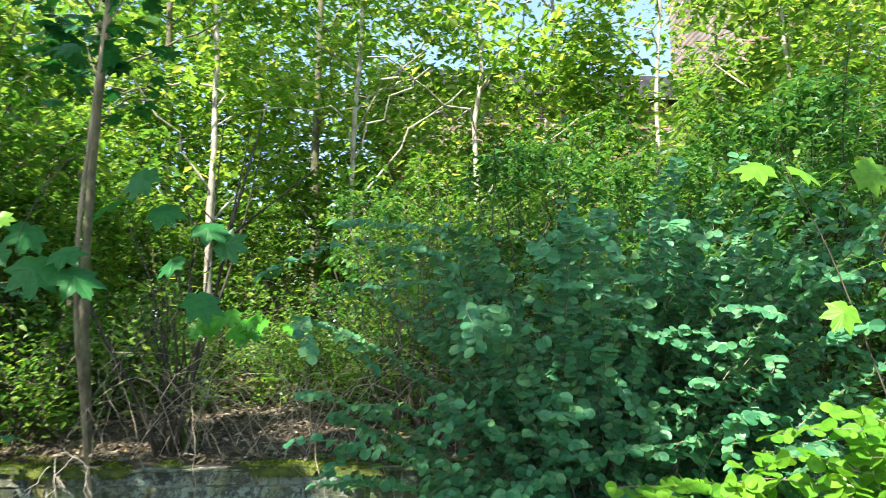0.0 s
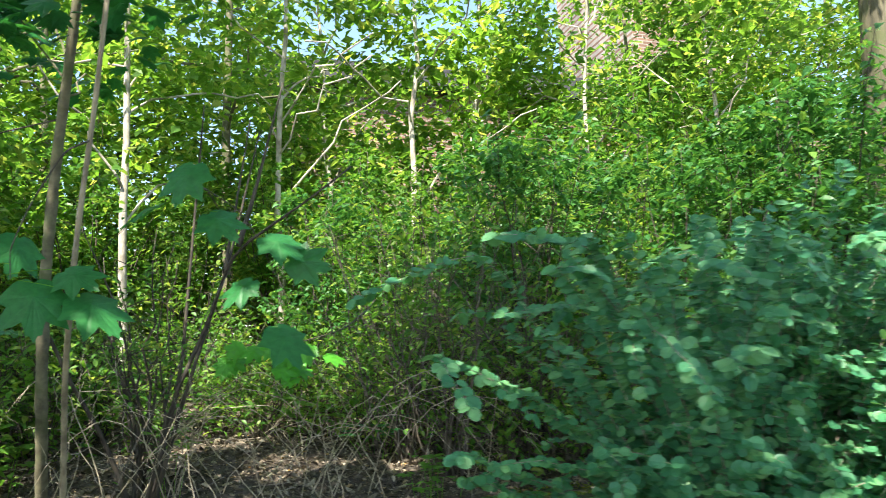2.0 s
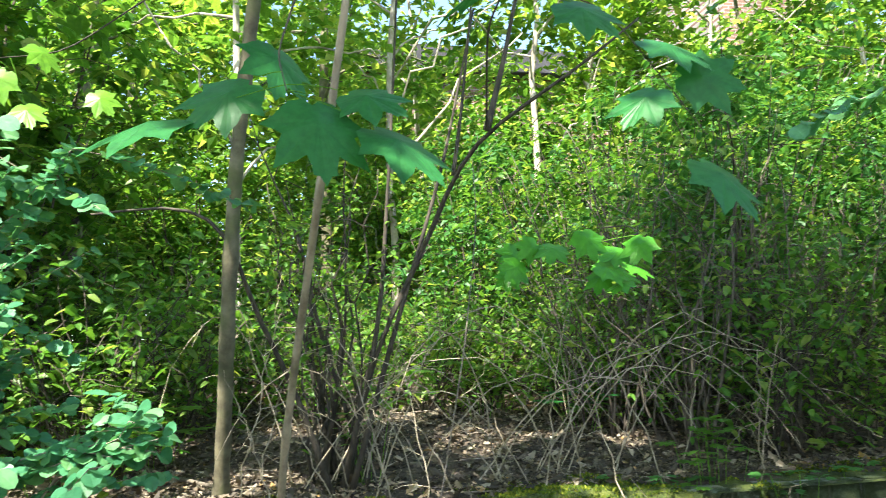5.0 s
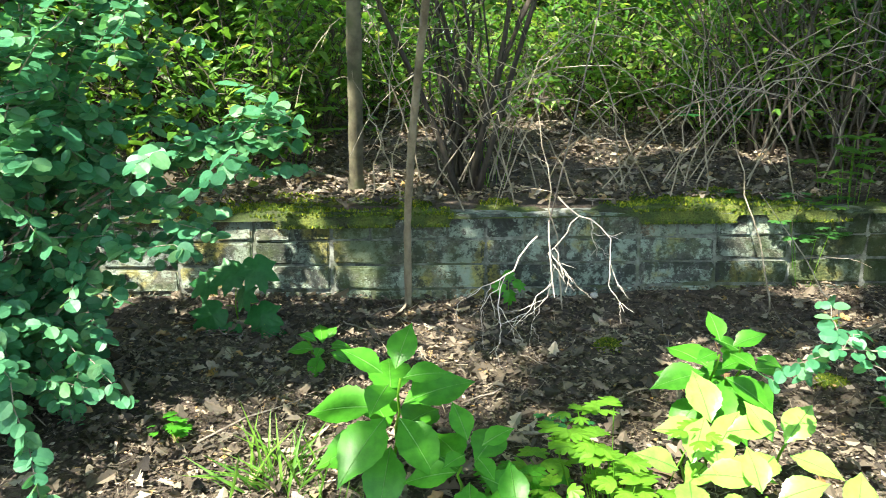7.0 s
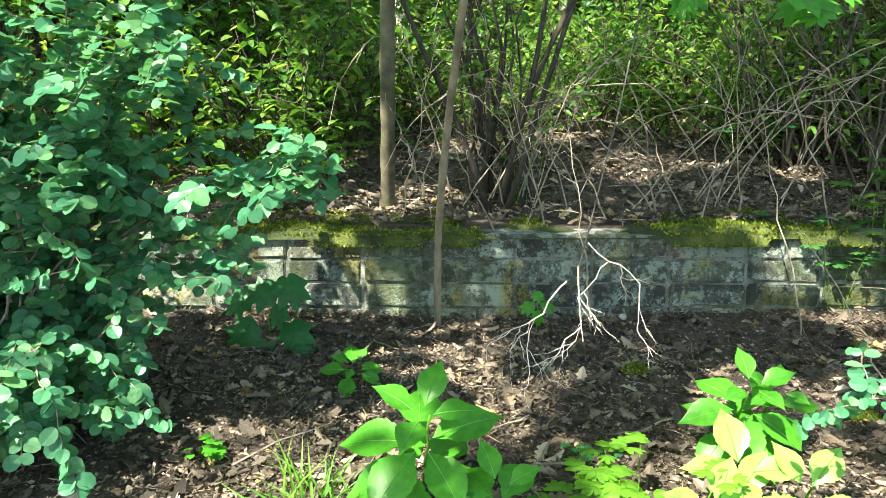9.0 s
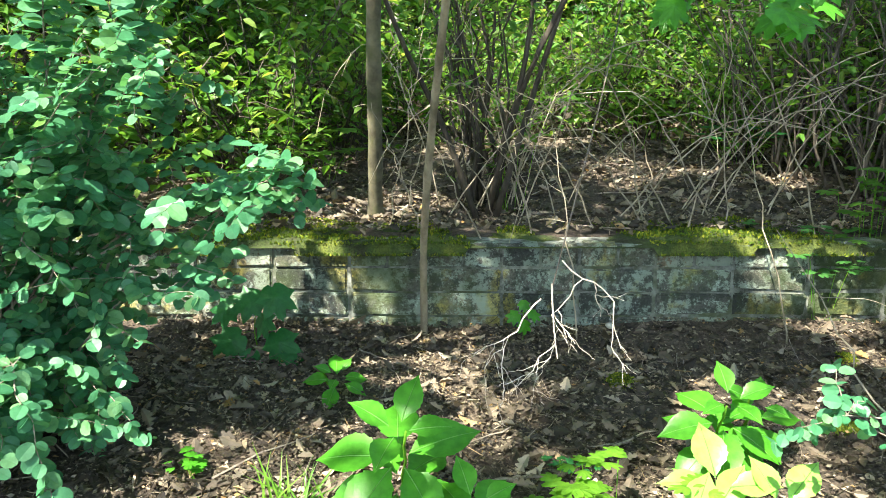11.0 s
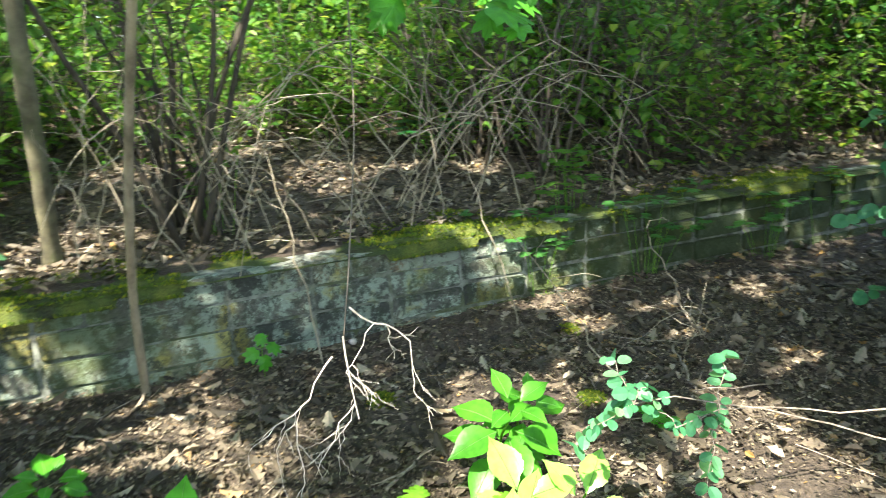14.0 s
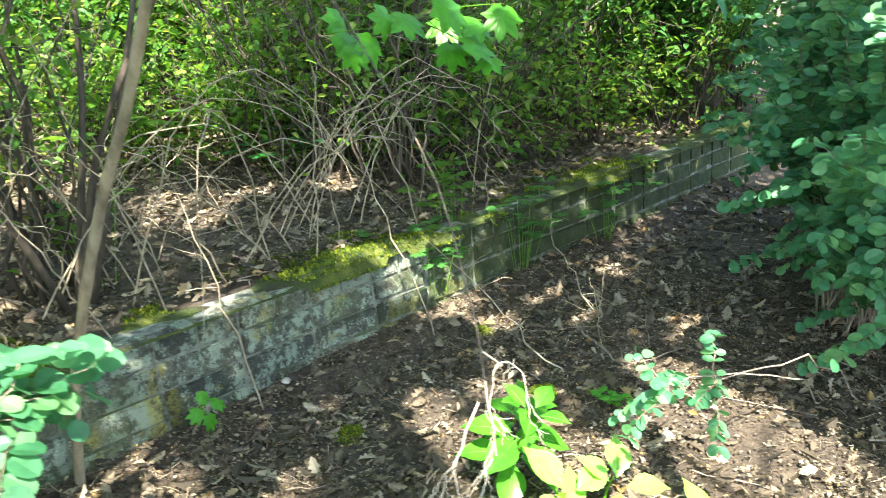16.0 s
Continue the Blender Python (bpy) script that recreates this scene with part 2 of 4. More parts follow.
def tube(points, radii, sides=6):
    """Vertices and faces of a round, tapering stem along points."""
    pts = np.asarray(points, float)
    n = len(pts)
    tang = np.gradient(pts, axis=0)
    tang /= np.linalg.norm(tang, axis=1)[:, None] + 1e-9
    ref = np.where(np.abs(tang[:, 2:3]) > 0.9, np.array([[1.0, 0, 0]]), np.array([[0, 0, 1.0]]))
    u = np.cross(tang, ref)
    u /= np.linalg.norm(u, axis=1)[:, None] + 1e-9
    w = np.cross(tang, u)
    a = np.arange(sides) * 2 * math.pi / sides
    r = np.asarray(radii, float)[:, None, None]
    v = pts[:, None, :] + r * (np.cos(a)[None, :, None] * u[:, None, :] + np.sin(a)[None, :, None] * w[:, None, :])
    f = []
    for i in range(n - 1):
        for k in range(sides):
            b = (k + 1) % sides
            f.append((i * sides + k, i * sides + b, (i + 1) * sides + b, (i + 1) * sides + k))
    f.append(tuple(range(sides - 1, -1, -1)))
    f.append(tuple((n - 1) * sides + k for k in range(sides)))
    return v.reshape(-1, 3), f


def tubes(list_of):
    """Several stems as one set of vertices and faces."""
    vs, fs, off = [], [], 0
    for v, f in list_of:
        vs.append(v)
        fs += [tuple(i + off for i in q) for q in f]
        off += len(v)
    return np.concatenate(vs), fs


def arc(p0, p1, lift=0.0, n=8, wob=0.0, rng=None):
    """Points of an arching stem from p0 to p1, bowed up by lift."""
    p0, p1 = np.asarray(p0, float), np.asarray(p1, float)
    mid = (p0 + p1) / 2 + np.array([0, 0, lift])
    t = np.linspace(0, 1, n)[:, None]
    pts = (1 - t) ** 2 * p0 + 2 * t * (1 - t) * mid + t * t * p1
    if rng is not None and wob:
        pts[1:-1] += rng.normal(0, wob, (n - 2, 3))
    return pts


def leaf_shape(stations, fold=0.12, droop=0.15):
    """A leaf one unit long along +y from its stalk: half widths at each station, folded on its rib."""
    v, f = [(0, 0, 0)], []
    for t, w in stations:
        z = -droop * t * t
        v += [(0, t, z), (-w, t, z + fold * w * 2), (w, t, z + fold * w * 2)]
    v.append((0, 1, -droop))
    f += [(0, 1, 2), (0, 3, 1)]
    for i in range(len(stations) - 1):
        a, b = 1 + 3 * i, 4 + 3 * i
        f += [(a, b, b + 1), (a, b + 1, a + 1), (a, a + 2, b + 2), (a, b + 2, b)]
    a, e = 1 + 3 * (len(stations) - 1), len(v) - 1
    f += [(a, e, a + 1), (a, a + 2, e)]
    return np.array(v, float), np.array(f)


def lobed_shape(polar, cup=0.1):
    """A lobed leaf from (degrees off its tip, radius) on one side, mirrored."""
    ring = [(a, r) for a, r in polar] + [(-a, r) for a, r in reversed(polar) if 0 < a < 180]
    v, f = [(0, 0.35, 0.03)], []
    for a, r in ring:
        x, y = r * math.sin(radians(a)) * 0.6, 0.35 + r * math.cos(radians(a)) * 0.65
        v.append((x, y, -cup * r * r))
    n = len(ring)
    for i in range(n):
        f.append((0, 1 + (i + 1) % n, 1 + i))
    return np.array(v, float), np.array(f)


ROUND = leaf_shape(((0.07, 0.2), (0.28, 0.37), (0.6, 0.41), (0.88, 0.26)), 0.1, 0.08)
OVAL = leaf_shape(((0.3, 0.26), (0.7, 0.2)), 0.2, 0.2)
RHOMB = (np.array([(0, 0, 0), (-0.3, 0.5, 0.06), (0, 1, -0.1), (0.3, 0.5, 0.06)], float), np.array([(0, 2, 1), (0, 3, 2)]))
BALSAM = leaf_shape(((0.06, 0.05), (0.14, 0.12), (0.16, 0.115), (0.26, 0.245), (0.28, 0.235), (0.38, 0.30), (0.40, 0.285), (0.5, 0.31), (0.52, 0.295),
                     (0.63, 0.265), (0.65, 0.25), (0.75, 0.185), (0.77, 0.152), (0.87, 0.078), (0.93, 0.035)), 0.14, 0.28)
MAPLE = lobed_shape(((0, 1.0), (6, 0.86), (12, 0.86), (15, 0.74), (24, 0.6), (33, 0.76), (39, 0.84), (46, 1.02), (53, 0.84), (60, 0.76), (72, 0.58),
                     (84, 0.68), (93, 0.86), (104, 0.66), (125, 0.6), (145, 0.6), (165, 0.56), (180, 0.4)), 0.12)
OAK = leaf_shape(((0.1, 0.04), (0.2, 0.14), (0.25, 0.15), (0.32, 0.08), (0.42, 0.22), (0.48, 0.23), (0.56, 0.12), (0.66, 0.24), (0.72, 0.24), (0.8, 0.15), (0.9, 0.13), (0.96, 0.08)), 0.3, 0.25)
CURLED = leaf_shape(((0.12, 0.14), (0.3, 0.27), (0.45, 0.22), (0.62, 0.31), (0.8, 0.16), (0.9, 0.12)), 0.5, -0.25)
BLADE = leaf_shape(((0.25, 0.02), (0.6, 0.018)), 0.1, 0.5)
HERB = lobed_shape(((0, 1.0), (12, 0.9), (20, 0.62), (34, 0.95), (48, 0.85), (58, 0.5), (75, 0.8), (95, 0.7), (115, 0.45), (150, 0.35), (180, 0.3)), 0.15)


def scatter(name, shape, pos, along, up, size, mat, wide=None):
    """Many leaves as one mesh: places, directions from the stalk, upward normals, lengths."""
    tv, tf = shape
    along = along / (np.linalg.norm(along, axis=1)[:, None] + 1e-9)
    side = np.cross(along, up)
    side /= np.linalg.norm(side, axis=1)[:, None] + 1e-9
    nor = np.cross(side, along)
    s = np.asarray(size, float)[:, None, None]
    v = pos[:, None, :] + s * (tv[None, :, 0:1] * side[:, None, :] + tv[None, :, 1:2] * along[:, None, :] + tv[None, :, 2:3] * nor[:, None, :])
    f = tf[None] + (np.arange(len(pos)) * len(tv))[:, None, None]
    return mesh_of(name, v.reshape(-1, 3), f.reshape(-1, 3), mat)


def unit(v):
    return v / (np.linalg.norm(v, axis=-1, keepdims=True) + 1e-9)


def step(x, a, b):
    t = np.clip((x - a) / (b - a), 0, 1)
    return t * t * (3 - 2 * t)


def wave(x, y):
    return (0.5 * np.sin(x * 2.3 + 1.1 * y) + 0.3 * np.sin(4.1 * x - 3.3 * y + 1) + 0.25 * np.sin(7.9 * y + 2.2 * x) + 0.2 * np.sin(11 * x + 6.1 * y + 2))


def ground_z(x, y):
    """Height of the ground: litter bank before the wall, raised wood floor behind it."""
    x, y = np.asarray(x, float), np.asarray(y, float)
    front = 0.02 - 0.2 * step(-y, 0.7, 2.4) + 0.018 * wave(x, y) + 0.05 * step(y, -0.25, 0.0)
    back = 0.385 + 0.14 * step(y, 0.3, 1.6) + 0.035 * np.clip(y - 1.2, 0, 40) + 0.02 * wave(x, y) * step(y, 0.2, 0.7)
    return np.where(y > 0.12, back, front)


# ---- ground ----
WALL_TOP, COURSE, BRICK = 0.383, 0.0958, 0.2875
far_line = [2.0 ** k for k in np.arange(2.5, 9.0, 0.5)]
xs = np.array([-a for a in reversed(far_line)] + list(np.arange(-5.4, 5.6, 0.07)) + far_line)
ys = np.array([-a for a in reversed(far_line)] + list(np.arange(-5.4, 0.1, 0.07)) + [0.115, 0.125] + list(np.arange(0.16, 5.6, 0.07)) + far_line)
gx, gy = np.meshgrid(xs, ys)
gz = ground_z(gx, gy)
idx = np.arange(gx.size).reshape(gx.shape)
quads = np.stack([idx[:-1, :-1], idx[:-1, 1:], idx[1:, 1:], idx[1:, :-1]], -1).reshape(-1, 4)
ground = new("ground", smoothed(mesh_of("ground", np.stack([gx, gy, gz], -1).reshape(-1, 3), quads, soil_mat)))
tagged(ground, "dark woodland soil with humus and leaf crumbs", "ground", kind="structure")

# ---- sun flecks: gaps in the crowns, along the sun's rays ----
FLECKS = ((0.35, -0.6, 0.0, 0.16), (-0.26, -0.28, 0.0, 0.08), (-0.05, -0.85, 0.0, 0.19), (-0.28, -0.98, 0.0, 0.14), (-0.5, -0.85, 0.0, 0.1), (0.72, -0.95, 0.0, 0.15), (0.95, -0.5, 0.0, 0.09), (-1.75, -1.1, 0.2, 0.4), (-1.5, -1.0, 0.4, 0.35), (-1.7, -0.3, 1.85, 0.3), (-0.3, 4.0, 1.6, 1.1), (-0.6, 2.6, 1.2, 0.7), (-1.7, -1.15, 0.3, 0.35), (-1.35, -1.05, 0.85, 0.5), (-1.7, -0.9, 1.2, 0.4), (-0.56, -1.34, 0.55, 0.14), (-2.2, 0.4, 1.6, 0.5), (-3.0, 1.8, 2.2, 0.9), (0.3, -1.25, 0.0, 0.25), (0.1, 1.1, 0.5, 0.3), (-0.2, -1.5, 0.25, 0.4), (0.45, -1.4, 0.0, 0.4), (0.62, -0.35, 0.0, 0.1), (-1.36, 0.0, 0.3, 0.07),
          (0.36, 0.0, 0.33, 0.09), (-1.15, -1.12, 0.85, 0.3), (-1.6, -1.2, 0.9, 0.22), (-0.42, -0.5, 0.0, 0.09), (0.05, -0.5, 0.0, 0.16), (2.3, -2.0, 0.8, 0.6),
          (-1.3, -0.85, 0.0, 0.22), (0.2, -0.65, 1.2, 0.2), (-0.3, 0.1, 0.4, 0.12), (-1.3, 0.1, 0.4, 0.07), (0.3, 0.15, 0.4, 0.12), (-0.9, 0.6, 0.5, 0.14), (-0.85, -1.2, 0.25, 0.1),
          (-0.4, 3.0, 1.5, 0.7), (-2.2, 2.5, 1.6, 0.9), (1.5, 5.0, 3.0, 1.2), (4.0, 5.0, 3.0, 1.0), (-1.8, 5.0, 3.0, 0.9), (0.9, 2.6, 0.6, 0.4), (-0.75, 1.6, 0.8, 0.35), (1.0, -0.2, 0.0, 0.08),
          (0.2, -0.9, 0.0, 0.14), (-0.62, -0.5, 0.0, 0.07), (0.9, 0.9, 0.6, 0.2), (-1.5, 3.6, 2.4, 0.7), (0.3, 4.4, 2.6, 0.7), (-1.85, -1.15, 0.6, 0.75), (-1.8, -1.1, 1.2, 0.5), (-2.0, -1.1, 0.15, 0.6), (-1.5, -0.87, 0.0, 0.22), (-1.25, -0.55, 0.0, 0.1), (0.48, -1.36, 0.0, 0.3), (0.16, -1.2, 0.0, 0.25), (0.14, 1.05, 0.48, 0.2), (0.55, 1.15, 0.5, 0.12), (0.68, -0.26, 0.0, 0.12), (1.5, -0.25, 0.0, 0.14), (1.1, -0.9, 0.0, 0.14))
rg = np.random.default_rng(515)
FLECKS += tuple((float(rg.uniform(-5, 8)), float(rg.uniform(1.2, 4.5)), float(rg.uniform(0.6, 3.2)), float(rg.uniform(0.12, 0.4))) for _ in range(44))
FLECKS += tuple((float(rg.uniform(-6, 10)), float(rg.uniform(4.5, 11)), float(rg.uniform(1.5, 5.5)), float(rg.uniform(0.25, 0.7))) for _ in range(80))


def in_gap(p):
    """True for points that stand between the sun and a fleck."""
    hit = np.zeros(len(p), bool)
    s = np.array(SUN)
    for x, y, z, r in FLECKS:
        d = p - np.array((x, y, z))
        k = d @ s
        off = np.linalg.norm(d - k[:, None] * s, axis=1)
        hit |= (off < r) & (k > 0.5)
    return hit


# ---- brick wall ----
wall = new("wall_low", None)
tagged(wall, "low weathered brick retaining wall with cement wash and moss", "wall", kind="structure")
rng = np.random.default_rng(3)


def box_mesh(name, sx, sy, sz, bevel, mat, jitter=0.0):
    bm = bmesh.new()
    bmesh.ops.create_cube(bm, size=1)
    for v in bm.verts:
        v.co = Vector((v.co.x * sx + rng.normal(0, jitter), v.co.y * sy + rng.normal(0, jitter), v.co.z * sz + rng.normal(0, jitter)))
    if bevel:
        bmesh.ops.bevel(bm, geom=bm.edges[:], offset=bevel, segments=2, affect="EDGES")
    me = bpy.data.meshes.new(name)
    bm.to_mesh(me)
    bm.free()
    me.materials.append(mat)
    return me


core = new("mortar_core", box_mesh("mortar_core", 14.0, 0.225, WALL_TOP + 0.26, 0.0, mortar_mat))
core.parent = wall
core.location = (1.0, 0.1205, (WALL_TOP - 0.012) / 2 - 0.13)
tagged(core, "crumbling grey mortar between the bricks", kind="structure")
stretchers = [box_mesh("brick", BRICK - 0.012, 0.06, COURSE - 0.010, 0.006, brick_mat, 0.003) for _ in range(4)]
headers = [box_mesh("brick", BRICK / 2 - 0.012, 0.06, COURSE - 0.010, 0.006, brick_mat, 0.003) for _ in range(4)]
rest_v, rest_f, off = [], [], 0
for row in range(4):
    wide = BRICK / 2 if row in (0, 3) else BRICK
    stock = headers if row in (0, 3) else stretchers
    x = -5.75
    while x < 7.8:
        cx, cz, cy = x + wide / 2, (row + 0.5) * COURSE, 0.03 - 0.003 + rng.normal(0, 0.0022)
        me = stock[int(rng.integers(4))]
        if -2.1 < cx < 2.9:
            b = part("brick", me, wall)
            b.location = (cx, cy, cz)
            b.rotation_euler = (rng.normal(0, 0.008), rng.normal(0, 0.006), rng.normal(0, 0.008))
        else:
            vv = np.array([v.co[:] for v in me.vertices]) + np.array((cx, cy, cz))
            rest_v.append(vv)
            rest_f += [tuple(i + off for i in p.vertices) for p in me.polygons]
            off += len(vv)
        x += wide
part("brickwork", mesh_of("brickwork", np.concatenate(rest_v), rest_f, brick_mat), wall, "bricks of the far ends of the wall", "stuff")

# moss cushion along the top
mx, my = np.meshgrid(np.arange(-4.5, 5.5, 0.02), np.linspace(-0.022, 0.34, 18))
lump = np.clip(0.004 + 0.026 * wave(mx * 1.7, my * 3) + 0.012 * wave(mx * 6, my * 9), -0.012, 0.06)
edge = 1 - step(np.abs(my - 0.16), 0.13, 0.185)
mz = WALL_TOP - 0.014 + (lump + 0.012) * edge - 0.03 * step(-my, 0.0, 0.022) * (lump > 0.012)
mi = np.arange(mx.size).reshape(mx.shape)
mq = np.stack([mi[:-1, :-1], mi[:-1, 1:], mi[1:, 1:], mi[1:, :-1]], -1).reshape(-1, 4)
moss = new("moss", smoothed(mesh_of("moss", np.stack([mx, my, mz], -1).reshape(-1, 3), mq, moss_mat)))
tagged(moss, "green and yellow moss cushion on top of the brick wall", "moss", kind="stuff")
pick = rng.integers(0, mx.size, 70000)
mp0 = np.stack([mx.ravel()[pick], my.ravel()[pick], mz.ravel()[pick]], -1) + rng.normal(0, 0.006, (70000, 3)) * (1, 1, 0)
keep = (lump.ravel()[pick] > 0.008) & (np.abs(mp0[:, 0]) < 2.6)
mp0 = mp0[keep]
up0 = unit(rng.normal(0, 0.5, (len(mp0), 3)) + (0, -0.15, 1))
# The last, yellow stop puts sunlit highlights into the green moss colour.
moss_leaf = leaf_material("moss frond with lit yellow tones", ((0.0, (0.05, 0.1, 0.012)), (0.6, (0.12, 0.18, 0.02)), (1.0, (0.3, 0.32, 0.03))), 0.3, 0.8)
part("frond_cover", scatter("frond_cover", RHOMB, mp0, up0, unit(rng.normal(0, 1, (len(mp0), 3))), rng.uniform(0.007, 0.018, len(mp0)), moss_leaf), moss, "", "stuff")


# ---- litter ----
def litter(name, shape, n, box, size, label, flat=0.35):
    x, y = rng.uniform(box[0], box[1], n), rng.uniform(box[2], box[3], n)
    clump = wave(x * 1.3 + 5, y * 1.3) + rng.normal(0, 0.5, n)
    ok = (clump > -0.75) & ((y < -0.015) | (y > 0.1))
    x, y = x[ok], y[ok]
    m = len(x)
    p = np.stack([x, y, ground_z(x, y) + rng.uniform(0.003, 0.022, m) + 0.02 * ((y < 0.34) & (y > 0))], -1)
    a = rng.uniform(0, 2 * math.pi, m)
    al = np.stack([np.cos(a), np.sin(a), rng.normal(0, 0.22, m)], -1)
    up = unit(rng.normal(0, flat, (m, 3)) + (0, 0, 1))
    up[:, 2] *= np.where(rng.random(m) < 0.5, 1, -1)
    ob = new(name, scatter(name, shape, p, al, up, rng.uniform(size[0], size[1], m), litter_mat))
    return tagged(ob, label, "leaf litter", kind="stuff")


litter("oak_litter", OAK, 8000, (-3.2, 3.4, -2.9, 0.0), (0.035, 0.085), "dry brown oak leaves scattered on the soil", 0.5)
litter("crumpled_litter", CURLED, 9000, (-3.2, 3.4, -2.9, 0.0), (0.015, 0.05), "crumpled dead leaf scraps on the soil", 0.8)
litter("leaf_crumbs", RHOMB, 22000, (-2.6, 2.6, -2.4, 0.0), (0.006, 0.022), "fine crumbs of dead leaves and bark", 0.8)
litter("leaf_crumbs", RHOMB, 60000, (-1.9, 1.7, -1.8, 0.0), (0.005, 0.018), "fine crumbs of dead leaves and bark before the wall", 1.2)
litter("needle_litter", BLADE, 16000, (-1.9, 1.7, -1.8, 0.0), (0.02, 0.07), "thin dry needles and stalks in the litter", 1.0)
litter("leaf_crumbs", RHOMB, 26000, (-1.9, 1.9, 0.1, 1.8), (0.006, 0.02), "fine crumbs of dead leaves on the raised floor", 1.2)
litter("oak_litter", OAK, 9000, (-4.5, 4.5, 0.1, 3.6), (0.04, 0.085), "dry brown leaves on the raised wood floor", 0.5)
litter("crumpled_litter", CURLED, 7000, (-3.0, 3.5, 0.1, 3.0), (0.02, 0.05), "crumpled dead leaf scraps on the raised floor", 0.8)
litter("oak_litter", CURLED, 9000, (-7, 9, 2.5, 11), (0.08, 0.16), "pale dead leaves on the far wood floor")

sticks = []
for k in range(420):
    x, y = rng.uniform(-2.8, 2.8), rng.uniform(-2.4, 2.2)
    if -0.06 < y < 0.0:
        continue
    a, ln = rng.uniform(0, 6.28), rng.uniform(0.06, 0.32)
    n = 5
    px, py = x + np.linspace(0, ln, n) * math.cos(a) + rng.normal(0, 0.006, n), y + np.linspace(0, ln, n) * math.sin(a) + rng.normal(0, 0.006, n)
    if y < 0 and py.max() > -0.02:
        continue
    pz = ground_z(px, py) + 0.012 + rng.uniform(0, 0.012)
    sticks.append(tube(np.stack([px, py, pz], -1), np.linspace(1, 0.5, n) * rng.uniform(0.001, 0.0035), 4))
tagged(new("fallen_twigs", mesh_of("fallen_twigs", *tubes(sticks), drytwig_mat)), "thin dry twigs lying on the leaf litter", "twig", kind="stuff")


# ---- woody plants ----
def sapling(name, label, pts, r0, r1, mat, knots=()):
    pts = np.asarray(pts, float)
    t = np.linspace(0, len(pts) - 1, 6 * len(pts))
    fine = np.stack([np.interp(t, np.arange(len(pts)), pts[:, k]) for k in range(3)], -1)
    for _ in range(3):
        fine[1:-1] = (fine[:-2] + 2 * fine[1:-1] + fine[2:]) / 4
    rad = np.linspace(r0, r1, len(fine)) * (1 + 0.05 * np.sin(np.arange(len(fine)) * 1.7))
    rad[0] *= 1.25
    rad[1] *= 1.08
    for kz in knots:
        rad *= 1 + 0.16 * np.exp(-((fine[:, 2] - kz) / 0.02) ** 2)
    root = thing(name, *pts[0], label, "tree")
    st = part("trunk", smoothed(mesh_of("trunk", *tube(fine - pts[0], rad, 12), mat)), root)
    r = np.random.default_rng(int(abs(pts[0, 0]) * 1000))
    top = fine[fine[:, 2] > 2.3]
    P = []
    for k in range(7):
        q = top[int(r.integers(0, len(top)))]
        e = q + np.array((r.normal(0, 0.5), r.normal(0, 0.5), r.uniform(0.2, 0.7)))
        ln = arc(q, e, 0.08, 7, 0.02, r)
        part("branch", mesh_of("branch", *tube(ln - pts[0], np.linspace(0.006, 0.0015, 7), 5), mat), root)
        P.append(np.repeat(ln[2:], 14, axis=0) + r.normal(0, 0.12, (70, 3)))
    P = np.concatenate(P)
    P = P[~in_gap(P) & (P[:, 2] > 2.5)]
    a = r.uniform(0, 6.28, len(P))
    part("foliage", scatter("foliage", MAPLE, P - pts[0], np.stack([np.cos(a), np.sin(a), r.normal(-0.4, 0.2, len(P))], -1), unit(r.normal(0, 0.3, (len(P), 3)) + (0, -0.2, 1)), r.uniform(0.08, 0.15, len(P)), maple_mat), root, "", "stuff")
    return root, fine


maple_tree, maple_line = sapling("sapling", "young tree with smooth grey-green trunk behind the low wall",
                                 [(-1.097, 0.43, 0.38), (-1.07, 0.27, 0.75), (-1.05, 0.12, 1.1), (-1.015, -0.04, 1.6), (-0.955, -0.19, 2.1), (-0.885, -0.34, 2.5), (-0.8, -0.48, 3.2), (-0.7, -0.6, 4.2), (-0.5, -0.7, 6.0)], 0.031, 0.016, bark_grey, (0.97, 1.3, 1.9))
thin_tree, thin_line = sapling("thin_sapling", "thin pale sapling growing before the low wall",
                               [(-0.866, -0.035, -0.02), (-0.868, -0.06, 0.1), (-0.86, -0.2, 0.41), (-0.836, -0.36, 0.68), (-0.806, -0.52, 0.92), (-0.775, -0.69, 1.13), (-0.73, -0.86, 1.45), (-0.69, -0.96, 1.73), (-0.64, -1.03, 2.1), (-0.6, -1.06, 2.6), (-0.55, -1.08, 3.4)], 0.0145, 0.008, bark_pale, (0.7, 1.35))


